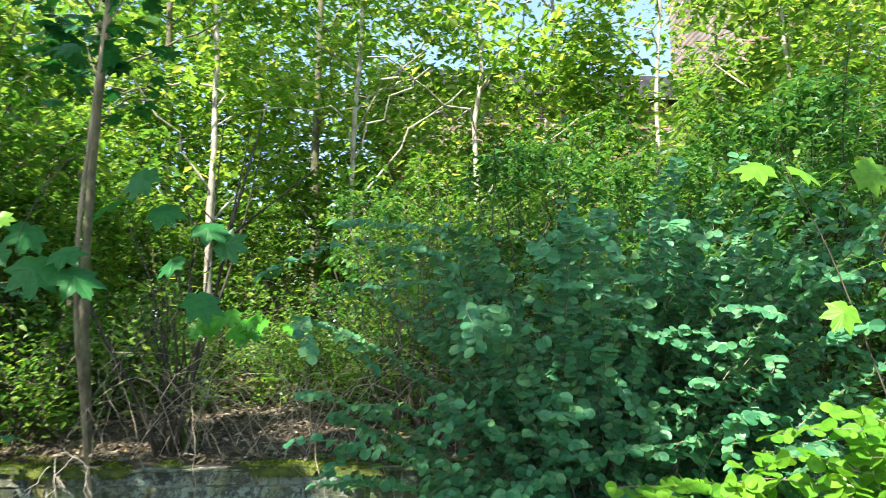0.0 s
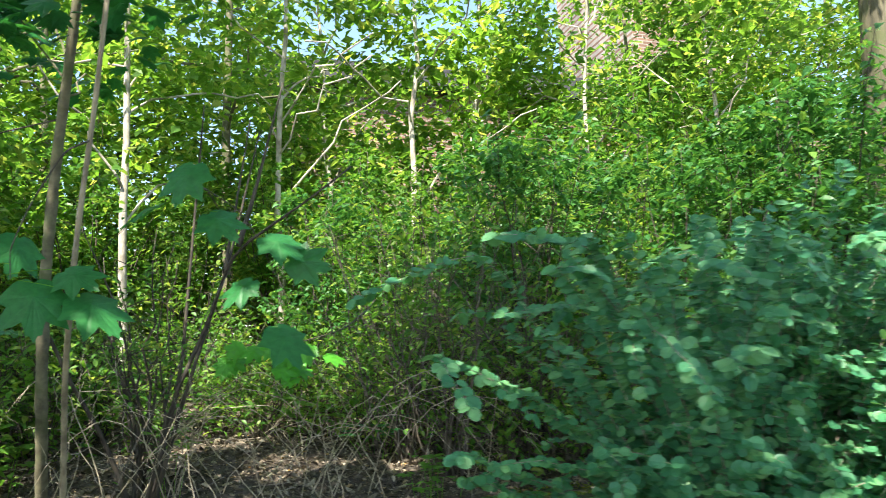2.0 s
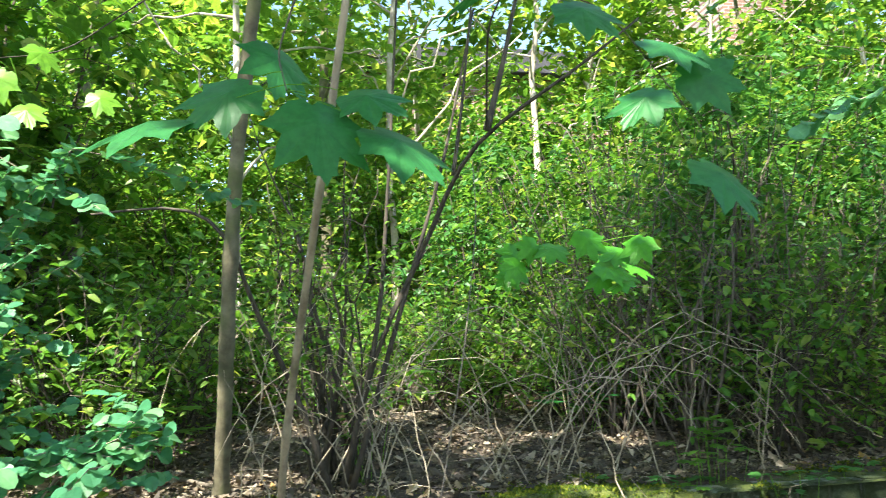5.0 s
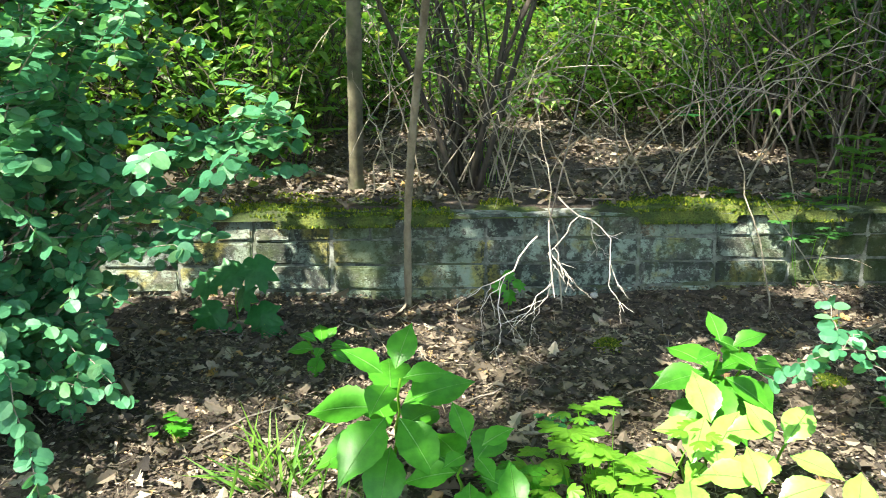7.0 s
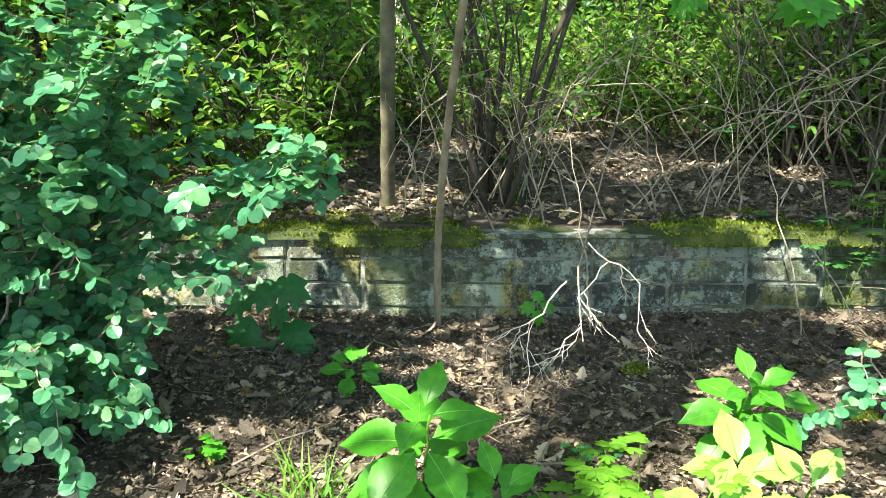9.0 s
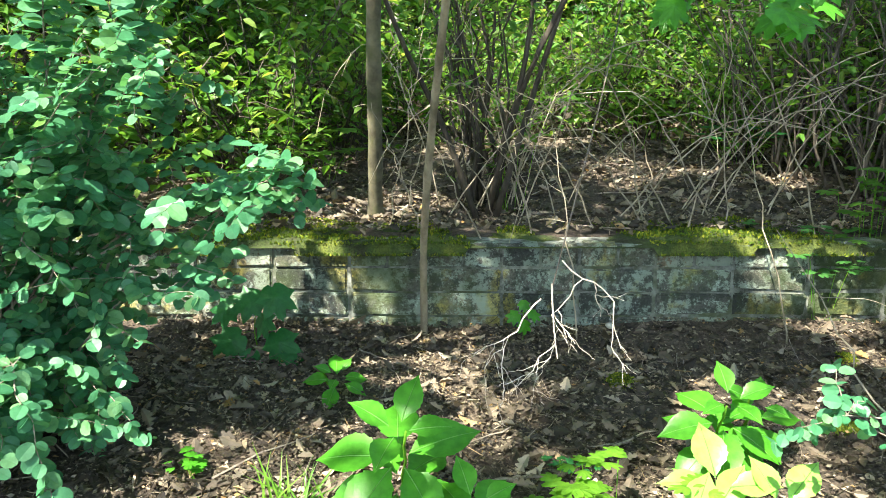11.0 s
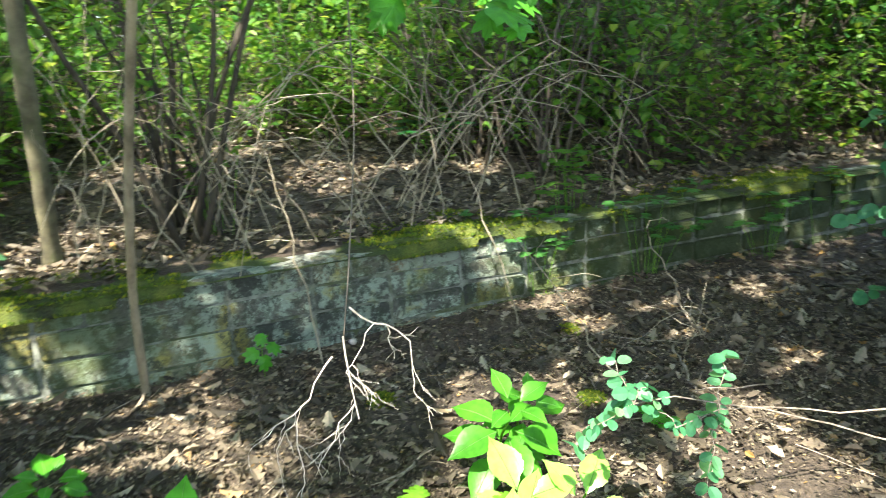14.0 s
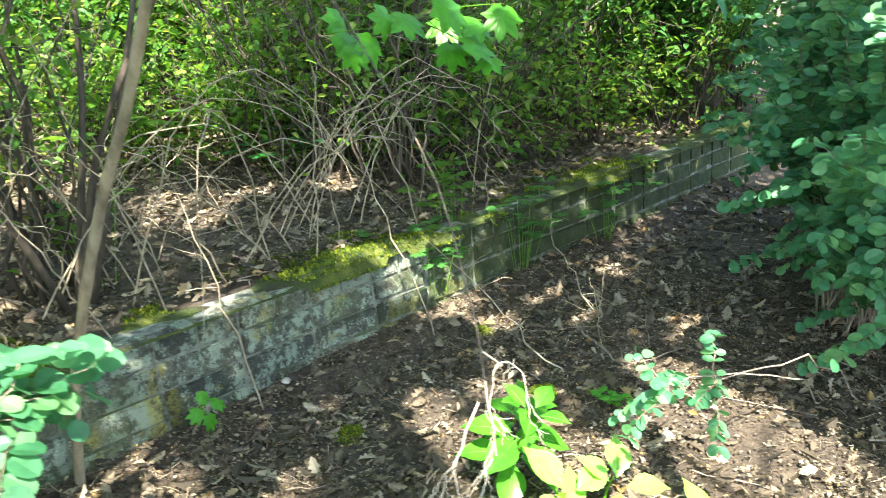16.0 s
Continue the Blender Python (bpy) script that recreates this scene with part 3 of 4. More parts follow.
def spray_bush(name, label, category, base, tips, leaf_len, shape, mat, seed, stem_mat, lift=0.35, stem_r=0.006, droop=0.25, from_t=0.3, wide=0.16, face=(0.0, -0.7, 0.9)):
    """A shrub of arching stems whose side twigs bear pairs of leaves."""
    r = np.random.default_rng(seed)
    root = thing(name, *base, label, category)
    base = np.array(base, float)
    small, P, A, U, S = [], [], [], [], []
    for i, tip in enumerate(tips):
        b = base + np.array((r.normal(0, 0.1), r.normal(0, 0.08), 0))
        b[2] = ground_z(b[0], b[1]) - 0.02
        pts = arc(b, tip, lift * r.uniform(0.6, 1.3), 10, 0.012, r)
        rad = np.linspace(stem_r, 0.0012, 10)
        if i < 10:
            part("stem", mesh_of("stem", *tube(pts - base, rad, 5), stem_mat), root)
        else:
            small.append(tube(pts - base, rad * 0.7, 4))
        first = int(from_t * 10)
        lines = [pts[first:]]
        for k in range(4):
            q = pts[int(r.integers(first, 10))]
            e = q + np.array((r.normal(0, wide), r.normal(0, wide), r.normal(-0.03, 0.08)))
            tw = arc(q, e, 0.03, 6, 0.004, r)
            lines.append(tw)
            small.append(tube(tw - base, np.linspace(0.0016, 0.0008, 6), 3))
        for ln in lines:
            seg = np.linalg.norm(np.diff(ln, axis=0), axis=1).sum()
            m = max(3, int(seg / (leaf_len * 0.62)))
            tt = np.linspace(0.15, 1, m) * (len(ln) - 1)
            c = np.stack([np.interp(tt, np.arange(len(ln)), ln[:, k]) for k in range(3)], -1)
            d = unit(np.gradient(c, axis=0))
            sd = unit(np.cross(d, (0, 0, 1.0)))
            for sgn in (-1, 1):
                P.append(c + r.normal(0, 0.003, c.shape))
                A.append(unit(d * 0.5 + sgn * sd + (0, 0, -droop) + r.normal(0, 0.25, c.shape)))
                U.append(unit(np.array(face) + r.normal(0, 0.42, c.shape)))
                S.append(leaf_len * r.uniform(0.65, 1.2, m))
    P, A, U, S = np.concatenate(P), np.concatenate(A), np.concatenate(U), np.concatenate(S)
    part("foliage", scatter("foliage", shape, P - base, A, U, S, mat), root, "", "stuff")
    if small:
        part("twig_tangle", mesh_of("twig_tangle", *tubes(small), stem_mat), root, "", "stuff")
    return root


def tips_in(seed, n, lo, hi, keep_fn=None):
    r = np.random.default_rng(seed)
    out = []
    while len(out) < n:
        p = r.uniform(lo, hi)
        if keep_fn is None or keep_fn(p):
            out.append(p)
    return out


left_tips = [(-1.12, -1.03, 0.80), (-1.08, -1.06, 0.75), (-1.15, -1.06, 0.74), (-1.16, -1.04, 0.78), (-1.06, -1.06, 0.78)] + tips_in(14, 30, (-2.1, -1.35, 0.02), (-1.5, -0.7, 0.35), lambda p: p[0] < -1.76 + 0.62 * p[2]) + tips_in(11, 105, (-2.5, -1.3, 0.04), (-1.0, -0.6, 1.6), lambda p: p[0] < min(-1.74 + 0.68 * p[2], -1.1 - 0.25 * (p[2] - 0.8)))
spray_bush("snowberry_bush", "snowberry bush with round blue-green leaves overhanging the wall", "bush", (-2.05, -0.75, 0.0), left_tips, 0.04, ROUND, snowberry_mat, 21, drytwig_mat, wide=0.13)
right_tips = tips_in(12, 250, (0.3, -1.95, 0.12), (3.0, -0.45, 1.9), lambda p: p[1] < -2.24 + min(0.47, 0.3 + 0.25 * p[2]) * (p[0] + 1.25) and p[2] < min(1.15 + 0.5 * p[0], 1.8) + 0.1 * math.sin(p[0] * 3.5) and p[0] > 0.54 - 0.1 * p[2] and p[0] > 0.12 + 0.56 * (p[1] + 1.95) + 0.35 * max(0.0, 0.6 - p[2]))
spray_bush("snowberry_bush", "dense snowberry bush with drooping round leaves in shade", "bush", (1.7, -1.3, -0.05), right_tips, 0.045, ROUND, snowberry_mat, 22, drytwig_mat, face=(-0.25, -0.7, 0.9))
low_tips = [(0.0, -1.37, 0.38), (0.08, -1.4, 0.32)]
spray_bush("snowberry_sprigs", "low snowberry sprigs reaching over the litter", "bush", (0.95, -1.45, -0.05), low_tips, 0.031, ROUND, snowberry_mat, 23, drytwig_mat, 0.22, stem_r=0.003, from_t=0.8, wide=0.045)
sun_tips = tips_in(13, 60, (1.45, -2.5, 0.1), (3.2, -1.7, 1.05), lambda p: p[2] < 0.62 + 0.3 * (p[0] - 1.5))
spray_bush("sunlit_bush", "low bush with yellow-green oval leaves in full sun", "bush", (2.4, -2.1, -0.1), sun_tips, 0.07, ROUND, sunny_mat, 24, drytwig_mat)


def wood_shrub(name, label, base, height, spread, stems, leaves, size, mat, stem_mat, seed, shape=OVAL, low=0.25, r0=0.012):
    """A many-stemmed wild shrub: thin upright stems that fan out, side twigs, loose leaf layers."""
    r = np.random.default_rng(seed)
    root = thing(name, *base, label, "shrub")
    lines, small = [], []
    for i in range(stems):
        a, reach = r.uniform(0, 6.28), spread * math.sqrt(r.random())
        tip = np.array((reach * math.cos(a), reach * math.sin(a), height * r.uniform(0.55, 1.1)))
        pts = arc((r.normal(0, 0.06), r.normal(0, 0.05), -0.03), tip, height * 0.12, 9, 0.02, r)
        rad = np.linspace(r0 * r.uniform(0.5, 1.2), 0.002, 9)
        if i < 12:
            part("stem", smoothed(mesh_of("stem", *tube(pts, rad, 6), stem_mat)), root)
        else:
            small.append(tube(pts, rad, 4))
        lines.append(pts)
        for k in range(5):
            q = pts[int(r.integers(2, 9))]
            e = q + np.array((r.normal(0, 0.3 * spread), r.normal(0, 0.3 * spread), r.normal(0.05, 0.16)))
            tw = arc(q, e, 0.05, 6, 0.012, r)
            small.append(tube(tw, np.linspace(0.003, 0.001, 6), 3))
            lines.append(tw)
    part("twig_tangle", mesh_of("twig_tangle", *tubes(small), stem_mat), root, "", "stuff")
    if leaves:
        which = r.integers(0, len(lines), leaves)
        t = np.sqrt(r.random(leaves))
        P = np.empty((leaves, 3))
        for j, ln in enumerate(lines):
            sel = which == j
            tt = t[sel] * (len(ln) - 1)
            P[sel] = np.stack([np.interp(tt, np.arange(len(ln)), ln[:, k]) for k in range(3)], -1)
        P += r.normal(0, 0.05, P.shape)
        P = P[P[:, 2] > low * r.random(len(P))]
        a = r.uniform(0, 6.28, len(P))
        A = np.stack([np.cos(a), np.sin(a), r.normal(-0.25, 0.25, len(P))], -1)
        U = unit(r.normal(0, 0.35, (len(P), 3)) + (0, -0.1, 1))
        part("foliage", scatter("foliage", shape, P, A, U, size * r.uniform(0.6, 1.25, len(P)), mat), root, "", "stuff")
    return root


# dark stems leaning over the wall
wood_shrub("wild_shrub", "dark many-stemmed shrub behind the low wall", (-0.62, 0.62, 0.42), 1.5, 0.5, 15, 520, 0.05, under_mat, bark_dark, 31)
lean = thing("leaning_shrub", -0.62, 0.45, 0.4, "dark forked shrub stems leaning towards the path", "shrub")
main = [((-0.62, 0.45, 0.38), (-0.5, 0.32, 0.95), (-0.3, 0.15, 1.35), (-0.22, -0.05, 1.6), (-0.15, -0.3, 1.7), (0.1, -0.45, 1.85), (0.35, -0.5, 2.05)),
        ((-0.22, -0.05, 1.6), (-0.18, -0.05, 1.85), (-0.1, 0.0, 2.4)), ((-0.15, -0.3, 1.7), (-0.08, -0.3, 1.95), (0.05, -0.3, 2.5)),
        ((-0.66, 0.4, 0.38), (-0.8, 0.35, 0.8), (-0.95, 0.2, 1.1), (-1.05, 0.1, 1.4), (-1.2, 0.05, 1.5), (-1.5, 0.0, 1.45)),
        ((-0.6, 0.5, 0.4), (-0.45, 0.45, 1.1), (-0.4, 0.4, 1.8), (-0.35, 0.4, 2.6)), ((-0.58, 0.42, 0.4), (-0.42, 0.3, 1.0), (-0.2, 0.25, 1.7), (-0.05, 0.2, 2.4))]
for k, line in enumerate(main):
    line = np.array(line)
    t = np.linspace(0, len(line) - 1, 14)
    fine = np.stack([np.interp(t, np.arange(len(line)), line[:, i]) for i in range(3)], -1)
    fine[1:-1] = (fine[:-2] + 2 * fine[1:-1] + fine[2:]) / 4
    part("stem", smoothed(mesh_of("stem", *tube(fine - np.array(lean.location), np.linspace(0.014 if k != 1 else 0.009, 0.004, 14), 7), bark_dark)), lean)

# background shrubs: a few kinds, repeated
kinds = [wood_shrub("hazel_shrub", "wild shrub with thin stems and light green leaves", (-2.6, 2.0, float(ground_z(-2.6, 2.0))), 2.2, 0.9, 16, 1500, 0.075, under_mat, bark_dark, 41),
         wood_shrub("hazel_shrub", "wild shrub with thin stems and light green leaves", (1.6, 2.4, float(ground_z(1.6, 2.4))), 2.0, 1.0, 18, 1300, 0.07, under_mat, bark_dark, 42),
         wood_shrub("low_shrub", "low undergrowth with small green leaves", (0.75, 1.6, float(ground_z(0.75, 1.6))), 0.75, 0.5, 12, 560, 0.062, under_mat, bark_dark, 43, OVAL, 0.05, 0.006),
         wood_shrub("bare_shrub", "tangled shrub with mostly bare dry stems", (1.15, 0.75, float(ground_z(1.15, 0.75))), 1.5, 0.75, 18, 420, 0.06, under_mat, brown_mat, 44, OVAL, 0.3, 0.009)]
kinds.append(wood_shrub("thicket_shrub", "dense tall shrub with dark green leaves above bare stems", (2.0, 1.5, float(ground_z(2.0, 1.5))), 2.1, 0.95, 20, 4200, 0.075, shade_mat, bark_dark, 45, OVAL, 1.7, 0.012))
kinds.append(wood_shrub("tall_shrub", "tall shrub thick with light green leaves", (-2.4, 1.6, float(ground_z(-2.4, 1.6))), 3.2, 1.2, 18, 5000, 0.095, under_mat, bark_dark, 46, OVAL, 0.8, 0.016))
dense = [(1, 1.2, 2.2), (4, 2.9, 0.9), (4, 3.2, 2.2), (3, 0.9, 1.1), (4, 4.2, 1.4), (4, 2.2, 3.0), (4, 4.9, 2.6), (4, 0.6, 3.2), (4, 5.9, 1.4), (4, 3.6, 0.3), (3, 1.75, 0.75), (4, 6.8, 2.6),
         (5, -3.4, 2.0), (5, -4.8, 1.0), (5, -3.0, 4.0), (5, -5.0, 3.2), (5, 1.2, 4.4), (5, 2.9, 4.0), (5, 4.6, 4.0), (5, 6.4, 4.4), (5, -1.9, 5.6), (5, 0.4, 6.0), (5, 2.2, 6.2),
         (5, 4.0, 6.2), (5, 6.0, 6.4), (5, 8.0, 5.6), (5, -4.2, 5.8), (5, -6.4, 5.0), (5, -3.0, 1.2), (5, -0.9, 7.8), (5, 1.6, 8.0), (5, 3.8, 8.2), (5, 6.0, 8.4), (5, 8.4, 8.0), (5, -3.4, 7.8), (5, -6.2, 7.4), (5, 10.2, 7.0), (5, 10.5, 9.5)]
spots = dense + [(4, 4.6, 0.9), (4, 5.4, 1.0), (4, 4.0, 0.75), (2, 3.9, 0.5), (2, 4.6, 0.42), (2, 3.2, 0.45), (2, -1.35, 1.5), (2, -1.8, 2.2), (2, -2.2, 1.3), (2, -1.2, 2.3), (2, -2.7, 0.8), (2, -1.6, 0.75), (2, -2.0, 1.7), (2, -0.75, 1.9), (2, 0.05, 2.0), (2, 1.5, 0.6), (2, 2.0, 0.5), (2, 2.6, 0.55), (2, 1.0, 2.2), (2, 1.9, 1.9), (2, 2.8, 1.7), (2, -0.3, 3.0), (2, -1.4, 3.2), (2, 0.7, 3.1), (2, 1.6, 3.2), (2, -2.4, 2.8), (5, -2.2, 8.8), (5, -1.2, 9.6), (5, -4.6, 9.0), (0, -1.9, 6.2), (5, 0.3, 9.0), (5, -2.9, 10.2), (5, -7.4, 9.2), (5, 2.4, 9.8), (0, -3.9, 1.2), (1, -3.4, 3.2), (2, -1.9, 1.0), (2, -1.5, 1.8), (2, -0.3, 2.4), (3, 2.0, 0.9), (3, 1.7, 1.7), (3, 2.9, 1.2), (0, 2.8, 2.3), (1, 3.9, 1.4),
         (2, 0.45, 2.1), (2, 1.2, 1.25), (2, -2.4, 0.7), (0, 3.6, 3.4), (1, 5.2, 2.6), (0, -5.2, 2.3), (1, -5.0, 4.4), (0, -2.8, 5.0), (1, -0.8, 5.2), (0, 1.2, 5.0), (1, 3.0, 5.3), (0, 5.0, 5.0),
         (1, 7.0, 4.5), (0, -4.2, 7.0), (1, -1.8, 7.2), (0, 0.4, 7.0), (1, 2.4, 7.4), (0, 4.6, 7.2), (1, 6.8, 7.0), (0, 8.8, 6.0), (1, -6.6, 6.5), (2, 2.3, 2.9), (2, -0.9, 2.9), (2, 3.4, 0.8),
         (0, 9.5, 9.0), (1, 7.6, 9.4), (0, 5.4, 9.8), (1, 3.2, 10.0), (0, 1.0, 9.6), (1, -1.4, 10.0), (0, -3.8, 9.8), (1, -6.2, 9.4), (2, 0.35, 2.8), (2, -0.1, 3.3), (1, 4.4, 0.4), (0, 5.6, -0.3), (1, -3.6, 0.1), (0, -4.6, -0.8)]
for kind_no, x, y in spots:
    m = pose(x, y, float(ground_z(x, y)), 0, 0, rng.uniform(0, 360)) @ Matrix.Scale(float(rng.uniform(0.85, 1.2)), 4)
    c = copy_thing(kinds[kind_no], m)
    c.scale = [float(rng.uniform(0.85, 1.2))] * 3


# ---- trees ----
def tree(name, label, x, y, radius, height, mat, seed, crown_low, crown_r, leaves, lean=(0, 0), size=0.13):
    """A tapered trunk with limbs and a loose crown of leaf clusters."""
    r = np.random.default_rng(seed)
    z0 = float(ground_z(x, y))
    root = thing(name, x, y, z0, label, "tree")
    n = 12
    t = np.linspace(0, 1, n)
    line = np.stack([lean[0] * t ** 1.5 + r.normal(0, 0.03, n), lean[1] * t ** 1.5 + r.normal(0, 0.03, n), t * height - 0.1], -1)
    rad = radius * (1 - 0.75 * t)
    rad[0] *= 1.35
    part("trunk", smoothed(mesh_of("trunk", *tube(line, rad, 14), mat)), root)
    ends, limb = [], []
    for k in range(11):
        h = r.uniform(crown_low / height * 0.85, 0.97)
        q = np.array([np.interp(h, t, line[:, i]) for i in range(3)])
        a, reach = k * 2.4 + r.normal(0, 0.3), crown_r * r.uniform(0.5, 1.0)
        e = q + np.array((reach * math.cos(a), reach * math.sin(a), r.uniform(0.2, 1.6)))
        pts = arc(q, e, 0.3, 8, 0.05, r)
        part("limb", mesh_of("limb", *tube(pts, np.linspace(radius * 0.3, 0.008, 8), 6), mat), root)
        ends += [pts[i] for i in (3, 4, 5, 6, 7, 7)]
    ends = np.array(ends)
    cl = ends[r.integers(0, len(ends), leaves // 26)] + r.normal(0, 0.42, (leaves // 26, 3))
    P = np.repeat(cl, 26, axis=0) + r.normal(0, 0.2, (len(cl) * 26, 3)) * (1, 1, 0.6)
    wp = P + np.array((x, y, z0))
    P = P[~in_gap(wp)]
    a = r.uniform(0, 6.28, len(P))
    A = np.stack([np.cos(a), np.sin(a), r.normal(-0.3, 0.3, len(P))], -1)
    U = unit(r.normal(0, 0.4, (len(P), 3)) + (0, 0, 1))
    part("crown", scatter("crown", RHOMB, P, A, U, size * r.uniform(0.6, 1.3, len(P)), crown_mat), root, "", "stuff")
    return root


tree("old_tree", "thick old tree with deeply furrowed grey bark", 5.85, 1.6, 0.27, 11.0, bark_rough, 60, 4.2, 2.6, 7000)
wood = [(-2.6, 3.6, 0.06, 9, bark_grey, 3.0, 2.0), (-1.35, 4.4, 0.05, 8, bark_birch, 2.6, 1.8), (0.3, 5.6, 0.05, 8.5, bark_birch, 3.2, 1.8), (1.9, 5.2, 0.05, 8, bark_birch, 3.4, 1.7),
        (-0.4, 7.4, 0.09, 10, bark_grey, 4.0, 2.2), (-4.0, 5.6, 0.1, 10, bark_grey, 3.6, 2.4), (3.2, 6.8, 0.07, 8, bark_birch, 3.0, 1.8), 
        (-6.0, 2.4, 0.12, 11, bark_rough, 3.8, 2.8), (-3.2, 9.0, 0.1, 11, bark_grey, 3.4, 2.6), (-6.5, 8.5, 0.12, 11, bark_grey, 3.0, 2.8), (1.4, 9.8, 0.08, 7.5, bark_birch, 2.6, 2.2),
        (-8.0, 4.5, 0.1, 9, bark_grey, 2.8, 2.2), (4.9, 6.2, 0.05, 8, bark_birch, 2.8, 2.0), (7.2, 8.6, 0.07, 9, bark_grey, 3.4, 2.2), (6.6, 5.2, 0.05, 8, bark_birch, 3.6, 1.8), (10.2, 8.2, 0.07, 9, bark_grey, 3.0, 2.4), (12.8, 9.6, 0.08, 10, bark_grey, 3.0, 2.6), (8.6, 6.2, 0.05, 8, bark_grey, 3.4, 2.0)]
for k, (x, y, r, h, m, lo, cr) in enumerate(wood):
    tree("woodland_tree", "slender woodland tree with a leafy crown" if m is not bark_birch else "slender tree with pale bark and a leafy crown", x, y, r, h, m, 70 + k, lo * 0.75, cr * 1.2, 5200, (rng.normal(0, 0.3), rng.normal(0, 0.3)), 0.16)
# Unseen trees behind the viewer, added only to break up sun and sky light.
for k, (x, y) in enumerate(((-5.4, -6.0), (-1.9, -7.4), (2.4, -6.4), (-7.5, -2.0), (0.3, -10.0), (-5.0, -10.0), (6.5, -7.5))):
    tree("unseen_shade_tree", "unseen leafy tree across the path, added to cast dappled shade", x, y, 0.11, 10.0, bark_grey, 100 + k, 4.2, 3.0, 2600)
# Three added trees, out of view, whose crowns shade the wall and ground.
tree("unseen_shade_maple", "unseen young maple leaning over the path, added to shade the wall", -2.5, -4.8, 0.05, 7.0, bark_grey, 120, 4.0, 1.9, 8500, (1.9, 1.9))
tree("unseen_shade_maple", "unseen young maple leaning over the snowberry bush, added to cast shade", -3.4, -2.7, 0.05, 6.5, bark_grey, 122, 3.8, 1.8, 8500, (2.2, 1.3))
tree("unseen_shade_maple", "unseen young maple by the sunlit bush, added to cast shade", 2.6, -4.4, 0.05, 6.5, bark_grey, 121, 3.8, 1.8, 3600, (-1.0, 1.5))

# ---- far woods ----
rf = np.random.default_rng(140)
cl = np.stack([rf.uniform(-16, 20, 4000), rf.uniform(10.8, 13.6, 4000), rf.uniform(0.4, 9.4, 4000)], -1)
cl = cl[(cl[:, 2] < 6.2 + 2.6 * np.sin(cl[:, 0] * 0.55 + 2.2) + rf.normal(0, 0.7, len(cl))) | (cl[:, 0] < -1.5)]
cl = cl[(cl[:, 0] < 6) | (cl[:, 2] < 8.4)]
fp = np.repeat(cl, 34, axis=0) + rf.normal(0, 0.38, (len(cl) * 34, 3))
fa = rf.uniform(0, 6.28, len(fp))
far = new("far_woods", scatter("far_woods", RHOMB, fp, np.stack([np.cos(fa), np.sin(fa), rf.normal(-0.3, 0.3, len(fp))], -1), unit(rf.normal(0, 0.45, (len(fp), 3)) + (0, -0.3, 1)), rf.uniform(0.12, 0.3, len(fp)), crown_mat))
tagged(far, "leafy edge of the wood far behind the shrubs", "woods", kind="stuff")

# ---- far building ----
hall = thing("brick_building", 11.5, 17.0, 0.6, "old red-brown brick building seen between the trees", "building")


def box_part(name, mat, parent, x0, x1, y0, y1, z0, z1, label=""):
    me = box_mesh(name, x1 - x0, y1 - y0, z1 - z0, 0.02, mat)
    ob = part(name, me, parent, label)
    ob.location = Vector(((x0 + x1) / 2, (y0 + y1) / 2, (z0 + z1) / 2)) - Vector((11.5, 17.0, 0.6))
    return ob


box_part("tower_wall", facade_mat, hall, 10.5, 14.0, 14.0, 19.0, 0.3, 14.0)
box_part("pier", stone_mat, hall, 13.4, 13.75, 13.85, 13.99, 0.3, 13.0, "pale stone pier on the brick front")
box_part("wing_wall", facade_mat, hall, 0.5, 10.48, 15.0, 19.0, 0.3, 8.1)
box_part("side_wall", facade_mat, hall, 14.02, 21.0, 14.6, 19.0, 0.3, 8.0)
box_part("roof", roof_mat, hall, 0.2, 10.48, 14.6, 19.2, 8.11, 8.75, "dark flat roof edge")

# ---- maple sprigs ----
def sprig(name, label, twig, leaves, size, parent_r=0.004, seed=0, mat=maple_mat, stem=None):
    """A thin branch whose leaves each hang on a stalk: (place, heading in degrees)."""
    r = np.random.default_rng(seed)
    root = thing(name, *twig[0], label, "branch")
    o = np.array(twig[0], float)
    line = np.array(twig, float)
    t = np.linspace(0, len(line) - 1, 5 * len(line))
    fine = np.stack([np.interp(t, np.arange(len(line)), line[:, i]) for i in range(3)], -1)
    for _ in range(2):
        fine[1:-1] = (fine[:-2] + 2 * fine[1:-1] + fine[2:]) / 4
    part("twig", mesh_of("twig", *tube(fine - o, np.linspace(parent_r, 0.0015, len(fine)), 6), stem or bark_dark), root)
    for (x, y, z), head, s in leaves:
        p = np.array((x, y, z))
        near = fine[np.argmin(np.linalg.norm(fine - p, axis=1))]
        al = np.array((math.sin(radians(head)), -0.3, -0.3 - 0.25 * math.cos(radians(head)))) + r.normal(0, 0.1, 3)
        al = unit(al)
        b = p - al * s * 0.3
        lf = part("leaf", scatter("leaf", MAPLE, (b - o)[None], al[None], unit(np.array((0, -0.8, 0.75)) + r.normal(0, 0.3, 3))[None], np.array([s * size]), mat), root)
        st = part("stalk", mesh_of("stalk", *tube(arc(near - o, b - o, 0.01, 5), [0.0012] * 5, 4), sunny_mat), root)
    return root


